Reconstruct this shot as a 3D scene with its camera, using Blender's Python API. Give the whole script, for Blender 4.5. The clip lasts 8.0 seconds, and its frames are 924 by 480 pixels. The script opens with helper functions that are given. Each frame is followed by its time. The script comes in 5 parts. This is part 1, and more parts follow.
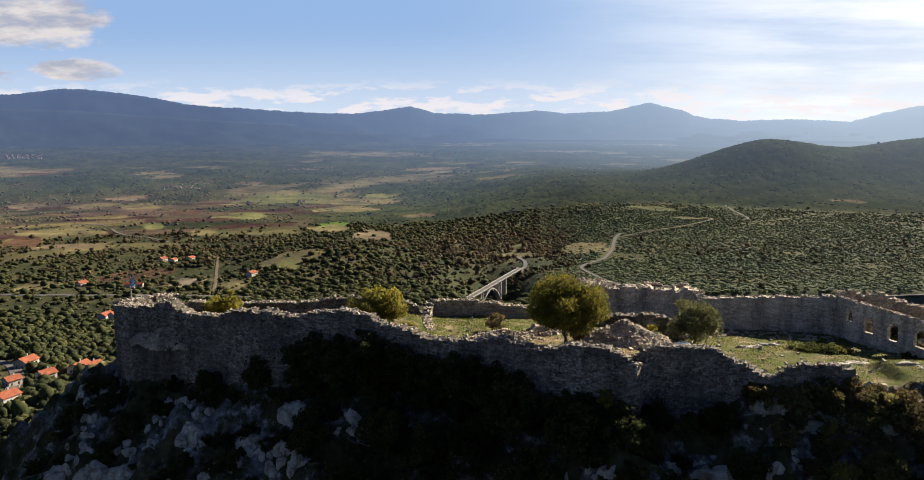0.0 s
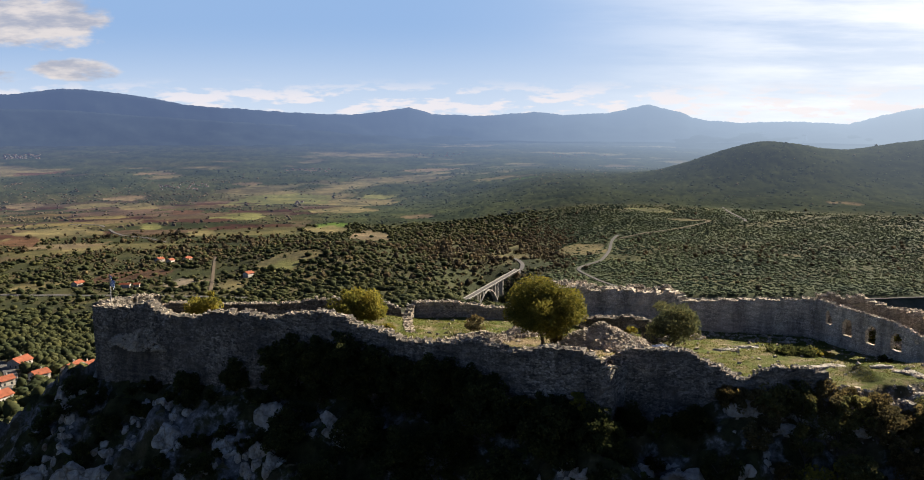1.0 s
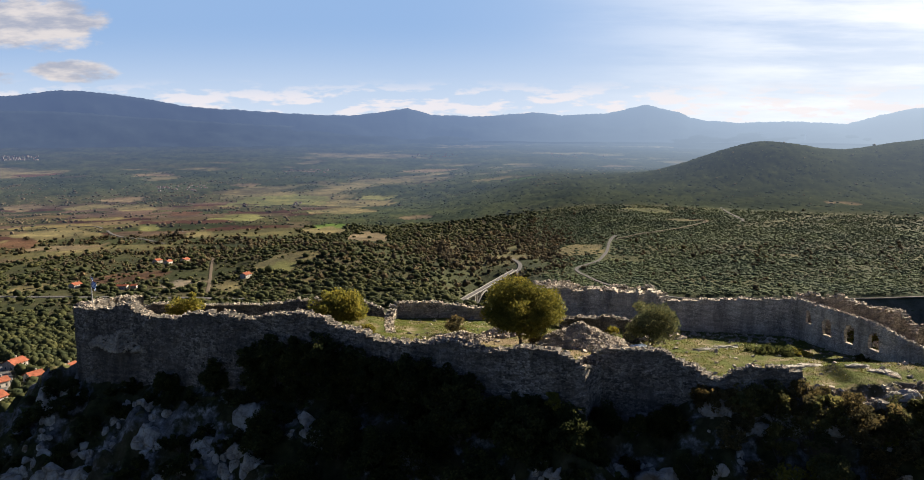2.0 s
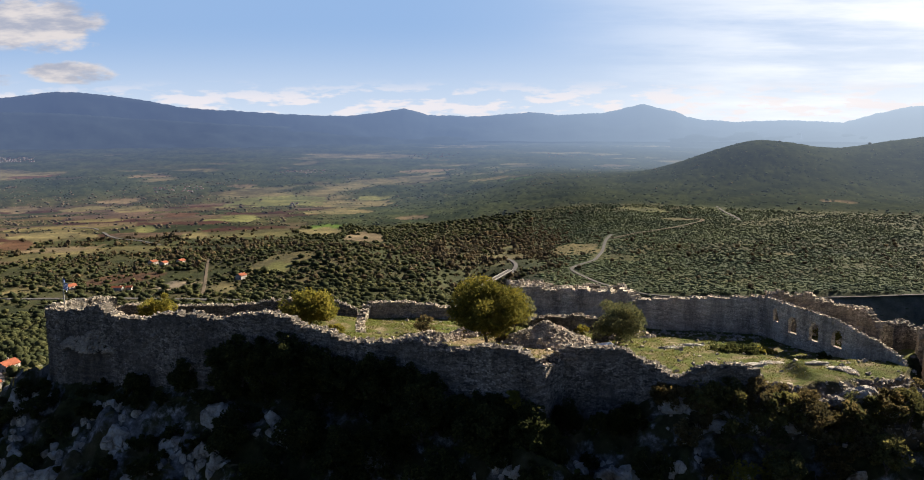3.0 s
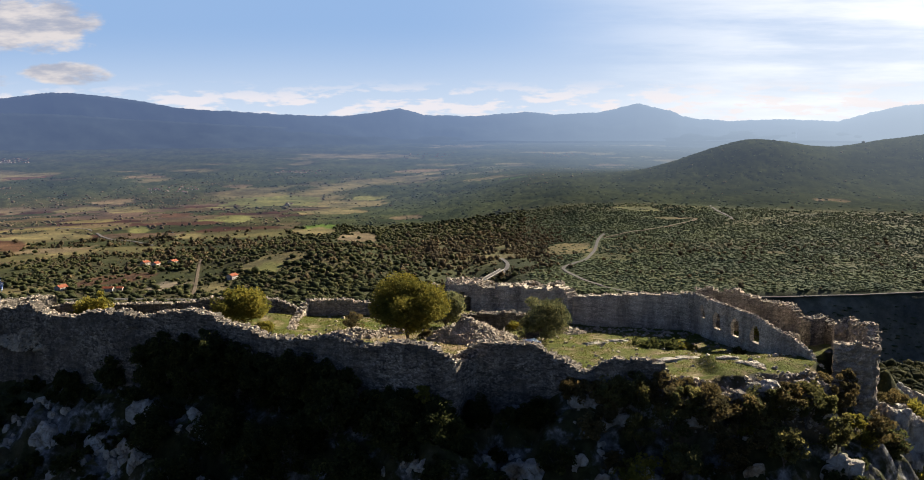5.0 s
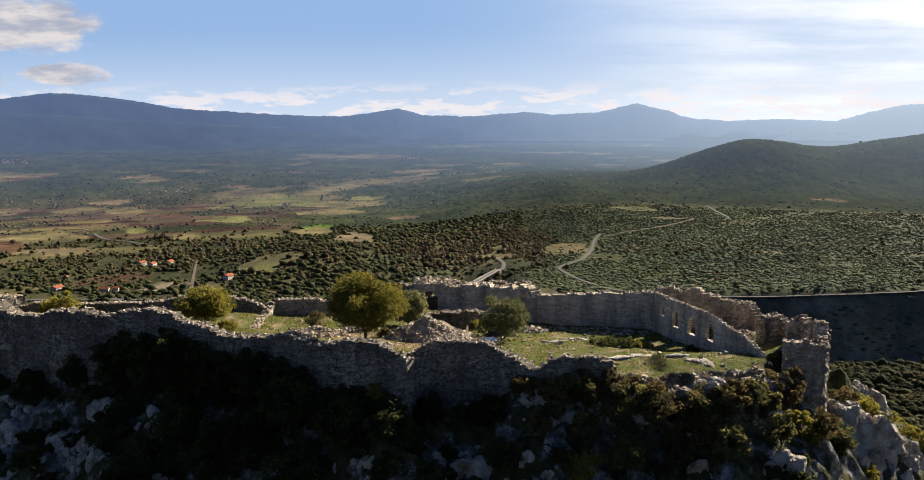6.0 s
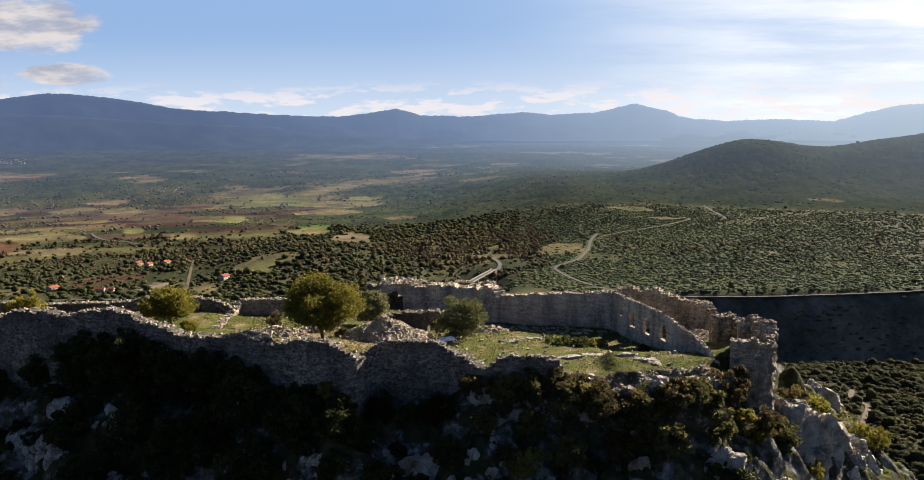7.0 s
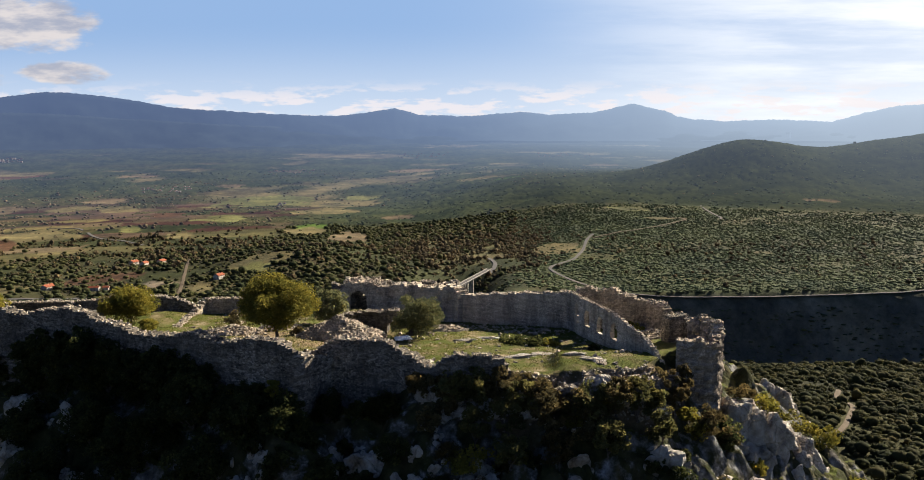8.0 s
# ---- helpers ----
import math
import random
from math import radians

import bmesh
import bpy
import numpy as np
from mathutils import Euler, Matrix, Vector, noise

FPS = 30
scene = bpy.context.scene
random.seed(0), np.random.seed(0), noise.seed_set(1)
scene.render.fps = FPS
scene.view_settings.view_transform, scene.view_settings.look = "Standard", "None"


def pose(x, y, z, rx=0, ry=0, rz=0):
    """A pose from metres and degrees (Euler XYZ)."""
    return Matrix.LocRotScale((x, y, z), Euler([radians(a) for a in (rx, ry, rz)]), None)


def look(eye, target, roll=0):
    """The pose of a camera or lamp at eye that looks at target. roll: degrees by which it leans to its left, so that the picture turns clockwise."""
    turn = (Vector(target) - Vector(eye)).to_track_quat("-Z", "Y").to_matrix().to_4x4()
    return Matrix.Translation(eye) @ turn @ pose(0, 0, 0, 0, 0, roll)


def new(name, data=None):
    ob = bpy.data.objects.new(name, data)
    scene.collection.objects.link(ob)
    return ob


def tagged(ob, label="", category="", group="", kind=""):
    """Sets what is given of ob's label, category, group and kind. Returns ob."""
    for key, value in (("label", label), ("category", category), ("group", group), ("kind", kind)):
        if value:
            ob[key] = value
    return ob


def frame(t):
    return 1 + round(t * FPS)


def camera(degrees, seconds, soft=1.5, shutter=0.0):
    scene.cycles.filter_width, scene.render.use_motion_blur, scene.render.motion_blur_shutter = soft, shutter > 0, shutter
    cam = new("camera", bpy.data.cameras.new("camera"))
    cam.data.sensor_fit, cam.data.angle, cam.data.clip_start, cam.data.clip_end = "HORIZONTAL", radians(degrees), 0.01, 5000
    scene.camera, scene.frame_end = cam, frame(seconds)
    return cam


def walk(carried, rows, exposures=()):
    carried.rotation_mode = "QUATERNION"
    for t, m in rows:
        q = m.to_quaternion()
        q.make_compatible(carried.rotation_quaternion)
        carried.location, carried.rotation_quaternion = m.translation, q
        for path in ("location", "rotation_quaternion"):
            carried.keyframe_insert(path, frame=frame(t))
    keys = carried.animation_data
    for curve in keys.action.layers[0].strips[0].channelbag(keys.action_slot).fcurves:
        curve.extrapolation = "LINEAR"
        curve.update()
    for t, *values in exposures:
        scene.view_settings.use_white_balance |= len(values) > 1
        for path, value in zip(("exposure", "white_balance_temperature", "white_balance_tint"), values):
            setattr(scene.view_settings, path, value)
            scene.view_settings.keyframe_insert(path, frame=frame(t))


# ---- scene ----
cam = camera(60.0, 8.0, soft=1.0)
PATH = [
    (0, (0.901, 3.322, 23.883), (0.8957, 5.3014, 23.5970), -0.03),
    (0.5, (2.271, 3.355, 23.907), (2.2673, 5.3344, 23.6211), 0.07),
    (1, (3.476, 3.381, 23.948), (3.4739, 5.3612, 23.6650), 0.15),
    (1.5, (4.541, 3.371, 23.935), (4.5390, 5.3512, 23.6534), 0.12),
    (3, (9.895, 2.571, 24.032), (9.9001, 4.5508, 23.7507), -0.20),
    (3.5, (11.963, 2.190, 23.990), (11.9688, 4.1696, 23.7081), -0.23),
    (4, (14.228, 1.829, 23.901), (14.2354, 3.8086, 23.6192), -0.24),
    (4.5, (16.617, 1.647, 23.879), (16.6269, 3.6270, 23.5971), -0.30),
    (6, (24.322, 0.201, 23.924), (24.3346, 2.1805, 23.6425), -0.40),
    (6.5, (26.962, -0.423, 24.037), (26.9760, 1.5568, 23.7551), -0.42),
    (7, (29.763, -1.058, 24.137), (29.7775, 0.9225, 23.8556), -0.42),
    (7.5, (32.619, -1.631, 24.223), (32.6352, 0.3495, 23.9420), -0.41),
    (8, (35.487, -2.208, 24.326), (35.5042, -0.2276, 24.0437), -0.28),
]
walk(cam, [(t, look(eye, target, roll)) for t, eye, target, roll in PATH])

# ---- world, sun and exposure ----
SUN_EL, SUN_AZ = radians(27.0), radians(48.0)      # azimuth clockwise from +y
scene.view_settings.exposure = 1.95

SKY_LOW, SKY_HIGH, SKY_WISP, SKY_BANK = (6.0, 6.8, 7.9), (2.75, 4.25, 6.8), (10.0, 10.0, 10.0), (8.2, 7.5, 7.5)
world = bpy.data.worlds.new("sky")
scene.world = world
world.use_nodes = True
wn, wl = world.node_tree.nodes, world.node_tree.links
wn.clear()
w_out = wn.new("ShaderNodeOutputWorld")
w_bg = wn.new("ShaderNodeBackground")
w_sky = wn.new("ShaderNodeTexSky")
w_sky.sky_type = "NISHITA"
w_sky.sun_disc = False
w_sky.sun_elevation, w_sky.sun_rotation = SUN_EL, SUN_AZ
w_sky.altitude, w_sky.air_density, w_sky.dust_density, w_sky.ozone_density = 600, 1.0, 0.25, 2.5
w_bg.inputs["Strength"].default_value = 0.0305
wl.new(w_bg.outputs[0], w_out.inputs["Surface"])


def wmath(op, a, b=0.0, clamp=False):
    m = wn.new("ShaderNodeMath")
    m.operation, m.use_clamp = op, clamp
    for value, socket in ((a, m.inputs[0]), (b, m.inputs[1])):
        if isinstance(value, (int, float)):
            socket.default_value = value
        else:
            wl.new(value, socket)
    return m.outputs[0]


def wspan(value, low, high):
    m = wn.new("ShaderNodeMapRange")
    m.interpolation_type = "SMOOTHSTEP"
    wl.new(value, m.inputs[0])
    m.inputs[1].default_value, m.inputs[2].default_value = low, high
    return m.outputs[0]


def wnoise(su, sv, detail, shift):
    xyz = wn.new("ShaderNodeCombineXYZ")
    wl.new(wmath("MULTIPLY", sky_u, su), xyz.inputs[0])
    wl.new(wmath("MULTIPLY", sky_v, sv), xyz.inputs[1])
    xyz.inputs[2].default_value = shift
    t = wn.new("ShaderNodeTexNoise")
    t.inputs["Scale"].default_value, t.inputs["Detail"].default_value, t.inputs["Roughness"].default_value = 1.0, detail, 0.6
    wl.new(xyz.outputs[0], t.inputs["Vector"])
    return t.outputs["Fac"]


def blot(u, v, hu, hv):
    du, dv = wmath("DIVIDE", wmath("SUBTRACT", sky_u, u), hu), wmath("DIVIDE", wmath("SUBTRACT", sky_v, v), hv)
    return wspan(wmath("ADD", wmath("MULTIPLY", du, du), wmath("MULTIPLY", dv, dv)), 1.6, 0.1)


def wmix(fac, a, b):
    m = wn.new("ShaderNodeMix")
    m.data_type = "RGBA"
    wl.new(fac, m.inputs[0])
    for value, socket in ((a, m.inputs[6]), (b, m.inputs[7])):
        if isinstance(value, tuple):
            socket.default_value = (*value, 1)
        else:
            wl.new(value, socket)
    return m.outputs[2]


# clouds: a few cumulus puffs, a low bank over the mountains, thin cirrus towards the sun
w_dir = wn.new("ShaderNodeTexCoord")
w_sep = wn.new("ShaderNodeSeparateXYZ")
wl.new(w_dir.outputs["Generated"], w_sep.inputs[0])
ahead = wmath("MAXIMUM", wmath("ABSOLUTE", w_sep.outputs[1]), 0.05)
sky_u, sky_v = wmath("DIVIDE", w_sep.outputs[0], ahead), wmath("DIVIDE", w_sep.outputs[2], ahead)
puffs = wmath("MAXIMUM", blot(-0.52, 0.125, 0.1, 0.042), wmath("MAXIMUM", blot(-0.475, 0.066, 0.06, 0.017), wmath("MULTIPLY", blot(-0.6, 0.055, 0.06, 0.016), 0.8)))
puff = wspan(wmath("ADD", wmath("MULTIPLY", puffs, 0.55), wmath("MULTIPLY", wnoise(18, 50, 8, 2.3), 1.0)), 0.72, 0.98)
bank = wmath("MULTIPLY", wspan(sky_v, 0.06, 0.03), wspan(wnoise(17, 70, 7, 5.0), 0.47, 0.57))
wisp = wmath("MULTIPLY", wmath("MULTIPLY", wspan(wnoise(2.0, 17, 6, 9.0), 0.4, 0.68), wspan(sky_u, 0.05, 0.6)), 0.9)
sunward = wspan(w_sep.outputs[1], -0.1, 0.6)      # the hazy half of the sky, under and beside the sun
high = wmath("MULTIPLY", wmath("MULTIPLY", wspan(sky_v, 0.55, 0.2), 0.9), sunward)
haze_low = wmath("MULTIPLY", wspan(sky_v, 0.13, -0.01), sunward)
deep = wn.new("ShaderNodeMix")
deep.data_type, deep.blend_type = "RGBA", "MULTIPLY"
deep.inputs[0].default_value = 1.0
wl.new(w_sky.outputs[0], deep.inputs[6])
deep.inputs[7].default_value = (0.48, 0.54, 0.75, 1)
sky_c = wmix(high, deep.outputs[2], SKY_HIGH)
sky_c = wmix(wmath("MULTIPLY", haze_low, 0.85), sky_c, SKY_LOW)
sky_c = wmix(wmath("MULTIPLY", wmath("MULTIPLY", wspan(sky_u, -0.1, 0.75), 0.55), high), sky_c, SKY_WISP)
sky_c = wmix(wmath("MULTIPLY", wisp, sunward), sky_c, SKY_WISP)
sky_c = wmix(wmath("MULTIPLY", wmath("MULTIPLY", bank, 0.7), sunward), sky_c, SKY_BANK)
shade_c = wmix(wspan(wnoise(16, 60, 4, 7.0), 0.35, 0.65), (3.7, 3.8, 4.5), (7.2, 6.5, 6.1))
sky_c = wmix(wmath("MULTIPLY", puff, 0.85), sky_c, shade_c)
wl.new(sky_c, w_bg.inputs["Color"])

sun_data = bpy.data.lights.new("sun", "SUN")
sun_data.energy, sun_data.angle, sun_data.color = 4.4, radians(0.6), (1.0, 0.9, 0.75)
sun = new("sun", sun_data)
sun_way = Vector((math.sin(SUN_AZ) * math.cos(SUN_EL), math.cos(SUN_AZ) * math.cos(SUN_EL), math.sin(SUN_EL)))
sun.matrix_world = look(sun_way * 300, (0, 0, 0))


# ---- small helpers ----
def sm(a, b, x):
    t = np.clip((x - a) / (b - a), 0, 1)
    return t * t * (3 - 2 * t)


def lattice(i, j, seed):
    n = (i.astype(np.int64) * 374761393 + j.astype(np.int64) * 668265263 + seed * 974711) & 0x7FFFFFFF
    n = ((n ^ (n >> 13)) * 1274126177) & 0x7FFFFFFF
    return ((n ^ (n >> 16)) & 0xFFFF) / 65535.0


def vnoise(x, y, seed=0):
    """Smooth value noise from -1 to 1."""
    x, y = np.asarray(x, float), np.asarray(y, float)
    i, j = np.floor(x), np.floor(y)
    u, v = x - i, y - j
    u, v = u * u * (3 - 2 * u), v * v * (3 - 2 * v)
    a, b = lattice(i, j, seed), lattice(i + 1, j, seed)
    c, d = lattice(i, j + 1, seed), lattice(i + 1, j + 1, seed)
    return 2 * (a + (b - a) * u + (c - a) * v + (a - b - c + d) * u * v) - 1


def fbm(x, y, seed=0, octaves=4):
    total, amp = 0, 0.5
    for k in range(octaves):
        total = total + amp * vnoise(x * 2 ** k, y * 2 ** k, seed + k)
        amp *= 0.5
    return total


def mesh_of(name, verts, faces, smooth=False):
    me = bpy.data.meshes.new(name)
    verts = np.asarray(verts, np.float32)
    if isinstance(faces, np.ndarray):
        k = faces.shape[1]
        me.vertices.add(len(verts))
        me.vertices.foreach_set("co", verts.ravel())
        me.loops.add(faces.size)
        me.loops.foreach_set("vertex_index", faces.astype(np.int32).ravel())
        me.polygons.add(len(faces))
        me.polygons.foreach_set("loop_start", np.arange(0, faces.size, k, dtype=np.int32))
        me.update(calc_edges=True)
    else:
        me.from_pydata(verts.tolist(), [], faces)
        me.update()
    me.polygons.foreach_set("use_smooth", np.full(len(me.polygons), smooth))
    return me


def put(name, me, material, parent=None, label=""):
    """Links a mesh as one object, under a thing if one is given."""
    ob = new(name, me)
    if material:
        me.materials.append(material)
    if parent:
        ob.parent = parent
    if label:
        ob["label"] = label
    return ob


def part(name, bm, material, parent, label=""):
    me = bpy.data.meshes.new(name)
    bm.to_mesh(me)
    bm.free()
    return put(name, me, material, parent, label)


def empty(name, x, y, z, rz=0.0):
    ob = new(name)
    ob.matrix_basis = pose(x, y, z, 0, 0, rz)
    ob.empty_display_size = 0.3
    return ob


# ---- materials ----
def material(name, rough=0.9):
    m = bpy.data.materials.new(name)
    m.use_nodes = True
    n, l = m.node_tree.nodes, m.node_tree.links
    bsdf = n["Principled BSDF"]
    bsdf.inputs["Roughness"].default_value = rough
    bsdf.inputs["Specular IOR Level"].default_value = 0.03
    return m, n, l, bsdf


def noise_node(n, l, coord, scale, detail=6, rough=0.6):
    t = n.new("ShaderNodeTexNoise")
    t.inputs["Scale"].default_value, t.inputs["Detail"].default_value, t.inputs["Roughness"].default_value = scale, detail, rough
    l.new(coord, t.inputs["Vector"])
    return t.outputs["Fac"]


def ramp(n, l, fac, stops):
    r = n.new("ShaderNodeValToRGB")
    while len(r.color_ramp.elements) < len(stops):
        r.color_ramp.elements.new(0.5)
    for e, (p, c) in zip(r.color_ramp.elements, stops):
        e.position, e.color = p, (*c, 1) if len(c) == 3 else c
    l.new(fac, r.inputs["Fac"])
    return r.outputs["Color"]


def mix(n, l, fac, a, b, mode="MIX"):
    m = n.new("ShaderNodeMix")
    m.data_type, m.blend_type = "RGBA", mode
    for value, socket in ((fac, m.inputs[0]), (a, m.inputs[6]), (b, m.inputs[7])):
        if isinstance(value, (int, float)):
            socket.default_value = value
        elif isinstance(value, tuple):
            socket.default_value = (*value, 1)
        else:
            l.new(value, socket)
    return m.outputs[2]


def bump(n, l, bsdf, height, strength, distance):
    b = n.new("ShaderNodeBump")
    b.inputs["Strength"].default_value, b.inputs["Distance"].default_value = strength, distance
    l.new(height, b.inputs["Height"])
    l.new(b.outputs[0], bsdf.inputs["Normal"])


def position(n):
    return n.new("ShaderNodeNewGeometry").outputs["Position"]


def stone_material(name, light, dark, stain, scale=2.6):
    """Rubble masonry: single stones with recessed joints, lichen and dark streaks."""
    m, n, l, bsdf = material(name, 0.92)
    p = position(n)
    v = n.new("ShaderNodeTexVoronoi")
    v.inputs["Scale"].default_value = scale
    squash = n.new("ShaderNodeVectorMath")
    squash.operation = "MULTIPLY"
    squash.inputs[1].default_value = (1, 1, 1.7)
    l.new(p, squash.inputs[0])
    l.new(squash.outputs[0], v.inputs["Vector"])
    edge = n.new("ShaderNodeTexVoronoi")
    edge.feature = "DISTANCE_TO_EDGE"
    edge.inputs["Scale"].default_value = scale
    l.new(squash.outputs[0], edge.inputs["Vector"])
    sep = n.new("ShaderNodeSeparateColor")
    l.new(v.outputs["Color"], sep.inputs[0])
    base = ramp(n, l, sep.outputs[0], [(0.0, dark), (0.45, tuple((a + b) / 2 for a, b in zip(light, dark))), (1.0, light)])
    joint = ramp(n, l, edge.outputs["Distance"], [(0.0, (0.4, 0.39, 0.38)), (0.1, (1, 1, 1))])
    c = mix(n, l, 1.0, base, joint, "MULTIPLY")
    big = ramp(n, l, noise_node(n, l, p, 0.22, 5), [(0.4, (0, 0, 0)), (0.68, (1, 1, 1))])
    c = mix(n, l, big, c, stain, "MIX")
    # uneven courses, and dark weather streaks running down
    for stretch, size, stops in (((0.3, 0.3, 2.4), 1.1, [(0.3, (0.6, 0.6, 0.6)), (0.7, (1.3, 1.28, 1.25))]), ((1.0, 1.0, 0.22), 0.55, [(0.36, (0.55, 0.55, 0.56)), (0.58, (1.15, 1.13, 1.1))])):
        pull = n.new("ShaderNodeVectorMath")
        pull.operation = "MULTIPLY"
        pull.inputs[1].default_value = stretch
        l.new(p, pull.inputs[0])
        c = mix(n, l, 1.0, c, ramp(n, l, noise_node(n, l, pull.outputs[0], size, 6, 0.7), stops), "MULTIPLY")
    fine = ramp(n, l, noise_node(n, l, p, 5.0, 4), [(0.25, (0.62, 0.62, 0.62)), (0.75, (1.2, 1.18, 1.15))])
    c = mix(n, l, 1.0, c, fine, "MULTIPLY")
    l.new(c, bsdf.inputs["Base Color"])
    bump(n, l, bsdf, edge.outputs["Distance"], 0.6, 0.13)
    return m


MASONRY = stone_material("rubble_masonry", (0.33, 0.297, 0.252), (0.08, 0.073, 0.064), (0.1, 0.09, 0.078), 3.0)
# the same stone made paler, colouring in light bounced off the court
BOUNCE_LIT_MASONRY = stone_material("bounce_lit_masonry", (0.62, 0.56, 0.46), (0.36, 0.32, 0.26), (0.44, 0.39, 0.315), 3.0)
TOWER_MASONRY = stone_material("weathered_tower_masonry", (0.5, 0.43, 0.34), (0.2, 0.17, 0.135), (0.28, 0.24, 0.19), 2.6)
LOOSE = stone_material("loose_limestone", (0.52, 0.46, 0.37), (0.31, 0.265, 0.205), (0.4, 0.34, 0.265), 3.5)


def leaf_material(name, dark, light, tip=None, lumpy=False, thin=0.5, patch_scale=0.5):
    m, n, l, bsdf = material(name, 0.9)
    g = n.new("ShaderNodeNewGeometry")
    c = ramp(n, l, g.outputs["Random Per Island"], [(0.0, dark), (0.8, light), (1.0, tip or light)])
    patch = ramp(n, l, noise_node(n, l, g.outputs["Position"], patch_scale, 4), [(0.36, (0.66, 0.72, 0.72)), (0.64, (1.3, 1.18, 0.95))])
    c = mix(n, l, 1.0, c, patch, "MULTIPLY")
    l.new(c, bsdf.inputs["Base Color"])
    if lumpy:
        bump(n, l, bsdf, noise_node(n, l, g.outputs["Position"], 0.9, 5, 0.75), 1.0, 2.0)
    tr = n.new("ShaderNodeBsdfTranslucent")
    l.new(c, tr.inputs["Color"])
    ms = n.new("ShaderNodeMixShader")
    ms.inputs[0].default_value = thin
    l.new(bsdf.outputs[0], ms.inputs[1])
    l.new(tr.outputs[0], ms.inputs[2])
    l.new(ms.outputs[0], n["Material Output"].inputs["Surface"])
    return m


LEAF_OLIVE = leaf_material("leaf_yellow_green", (0.125, 0.115, 0.023), (0.19, 0.168, 0.036), (0.24, 0.2, 0.045))
LEAF_GREY = leaf_material("leaf_grey_green", (0.075, 0.075, 0.03), (0.125, 0.118, 0.048), (0.165, 0.15, 0.065))
LEAF_SILVER = leaf_material("leaf_silver_green", (0.1, 0.104, 0.05), (0.165, 0.165, 0.082), (0.205, 0.198, 0.1))
LEAF_DARK = leaf_material("leaf_dark_green", (0.028, 0.036, 0.014), (0.06, 0.068, 0.026), (0.1, 0.096, 0.034))
LEAF_DRY = leaf_material("leaf_dry_brown", (0.07, 0.057, 0.027), (0.13, 0.102, 0.048), (0.175, 0.142, 0.075))

m_, n_, l_, b_ = material("bark", 0.95)
l_.new(ramp(n_, l_, noise_node(n_, l_, position(n_), 6.0), [(0.3, (0.05, 0.04, 0.03)), (0.7, (0.14, 0.115, 0.09))]), b_.inputs["Base Color"])
BARK = m_


# ---- the lie of the land ----
# The castle's outer line, from the flag tower along the curtain wall and round.
OUTLINE = [(-46.7, 110), (-5.6, 94), (17.5, 83.3), (19.5, 87.6), (28.5, 86.6), (34, 82.5), (41, 82), (47, 80.5), (57.5, 82.5), (60.5, 86), (62, 91.5), (66, 94),
           (69, 99), (66, 109), (58, 114), (52, 114.5), (37.5, 123), (36, 129), (16, 129), (4, 124.5), (-6, 123.5), (-30, 120), (-47.5, 115)]


def outside(x, y):
    """Metres outside the castle's outline, negative inside."""
    best, inside = np.full(x.shape, 1e9), np.zeros(x.shape, bool)
    for (x0, y0), (x1, y1) in zip(OUTLINE, OUTLINE[1:] + OUTLINE[:1]):
        dx, dy = x1 - x0, y1 - y0
        t = np.clip(((x - x0) * dx + (y - y0) * dy) / (dx * dx + dy * dy), 0, 1)
        best = np.minimum(best, np.hypot(x - x0 - t * dx, y - y0 - t * dy))
        inside ^= ((y0 > y) != (y1 > y)) & (x < (x1 - x0) * (y - y0) / (y1 - y0 + 1e-9) + x0)
    return np.where(inside, -best, best)


EYE_X = 16.0


def polar(x, y):
    return np.degrees(np.arctan2(x - EYE_X, y)), np.hypot(x - EYE_X, y)


TABLES = {}


def profile(r, rs, zs, soft):
    """A smoothed height profile."""
    key = (soft, len(rs))
    if key not in TABLES:
        fine = np.arange(0, 5400, 5.0)
        z = np.interp(fine, rs, zs)
        k = np.exp(-(np.arange(-40, 41) * 5.0 / soft) ** 2)
        TABLES[key] = fine, np.convolve(np.pad(z, 40, "edge"), k / k.sum(), "valid")
    return np.interp(r, *TABLES[key])


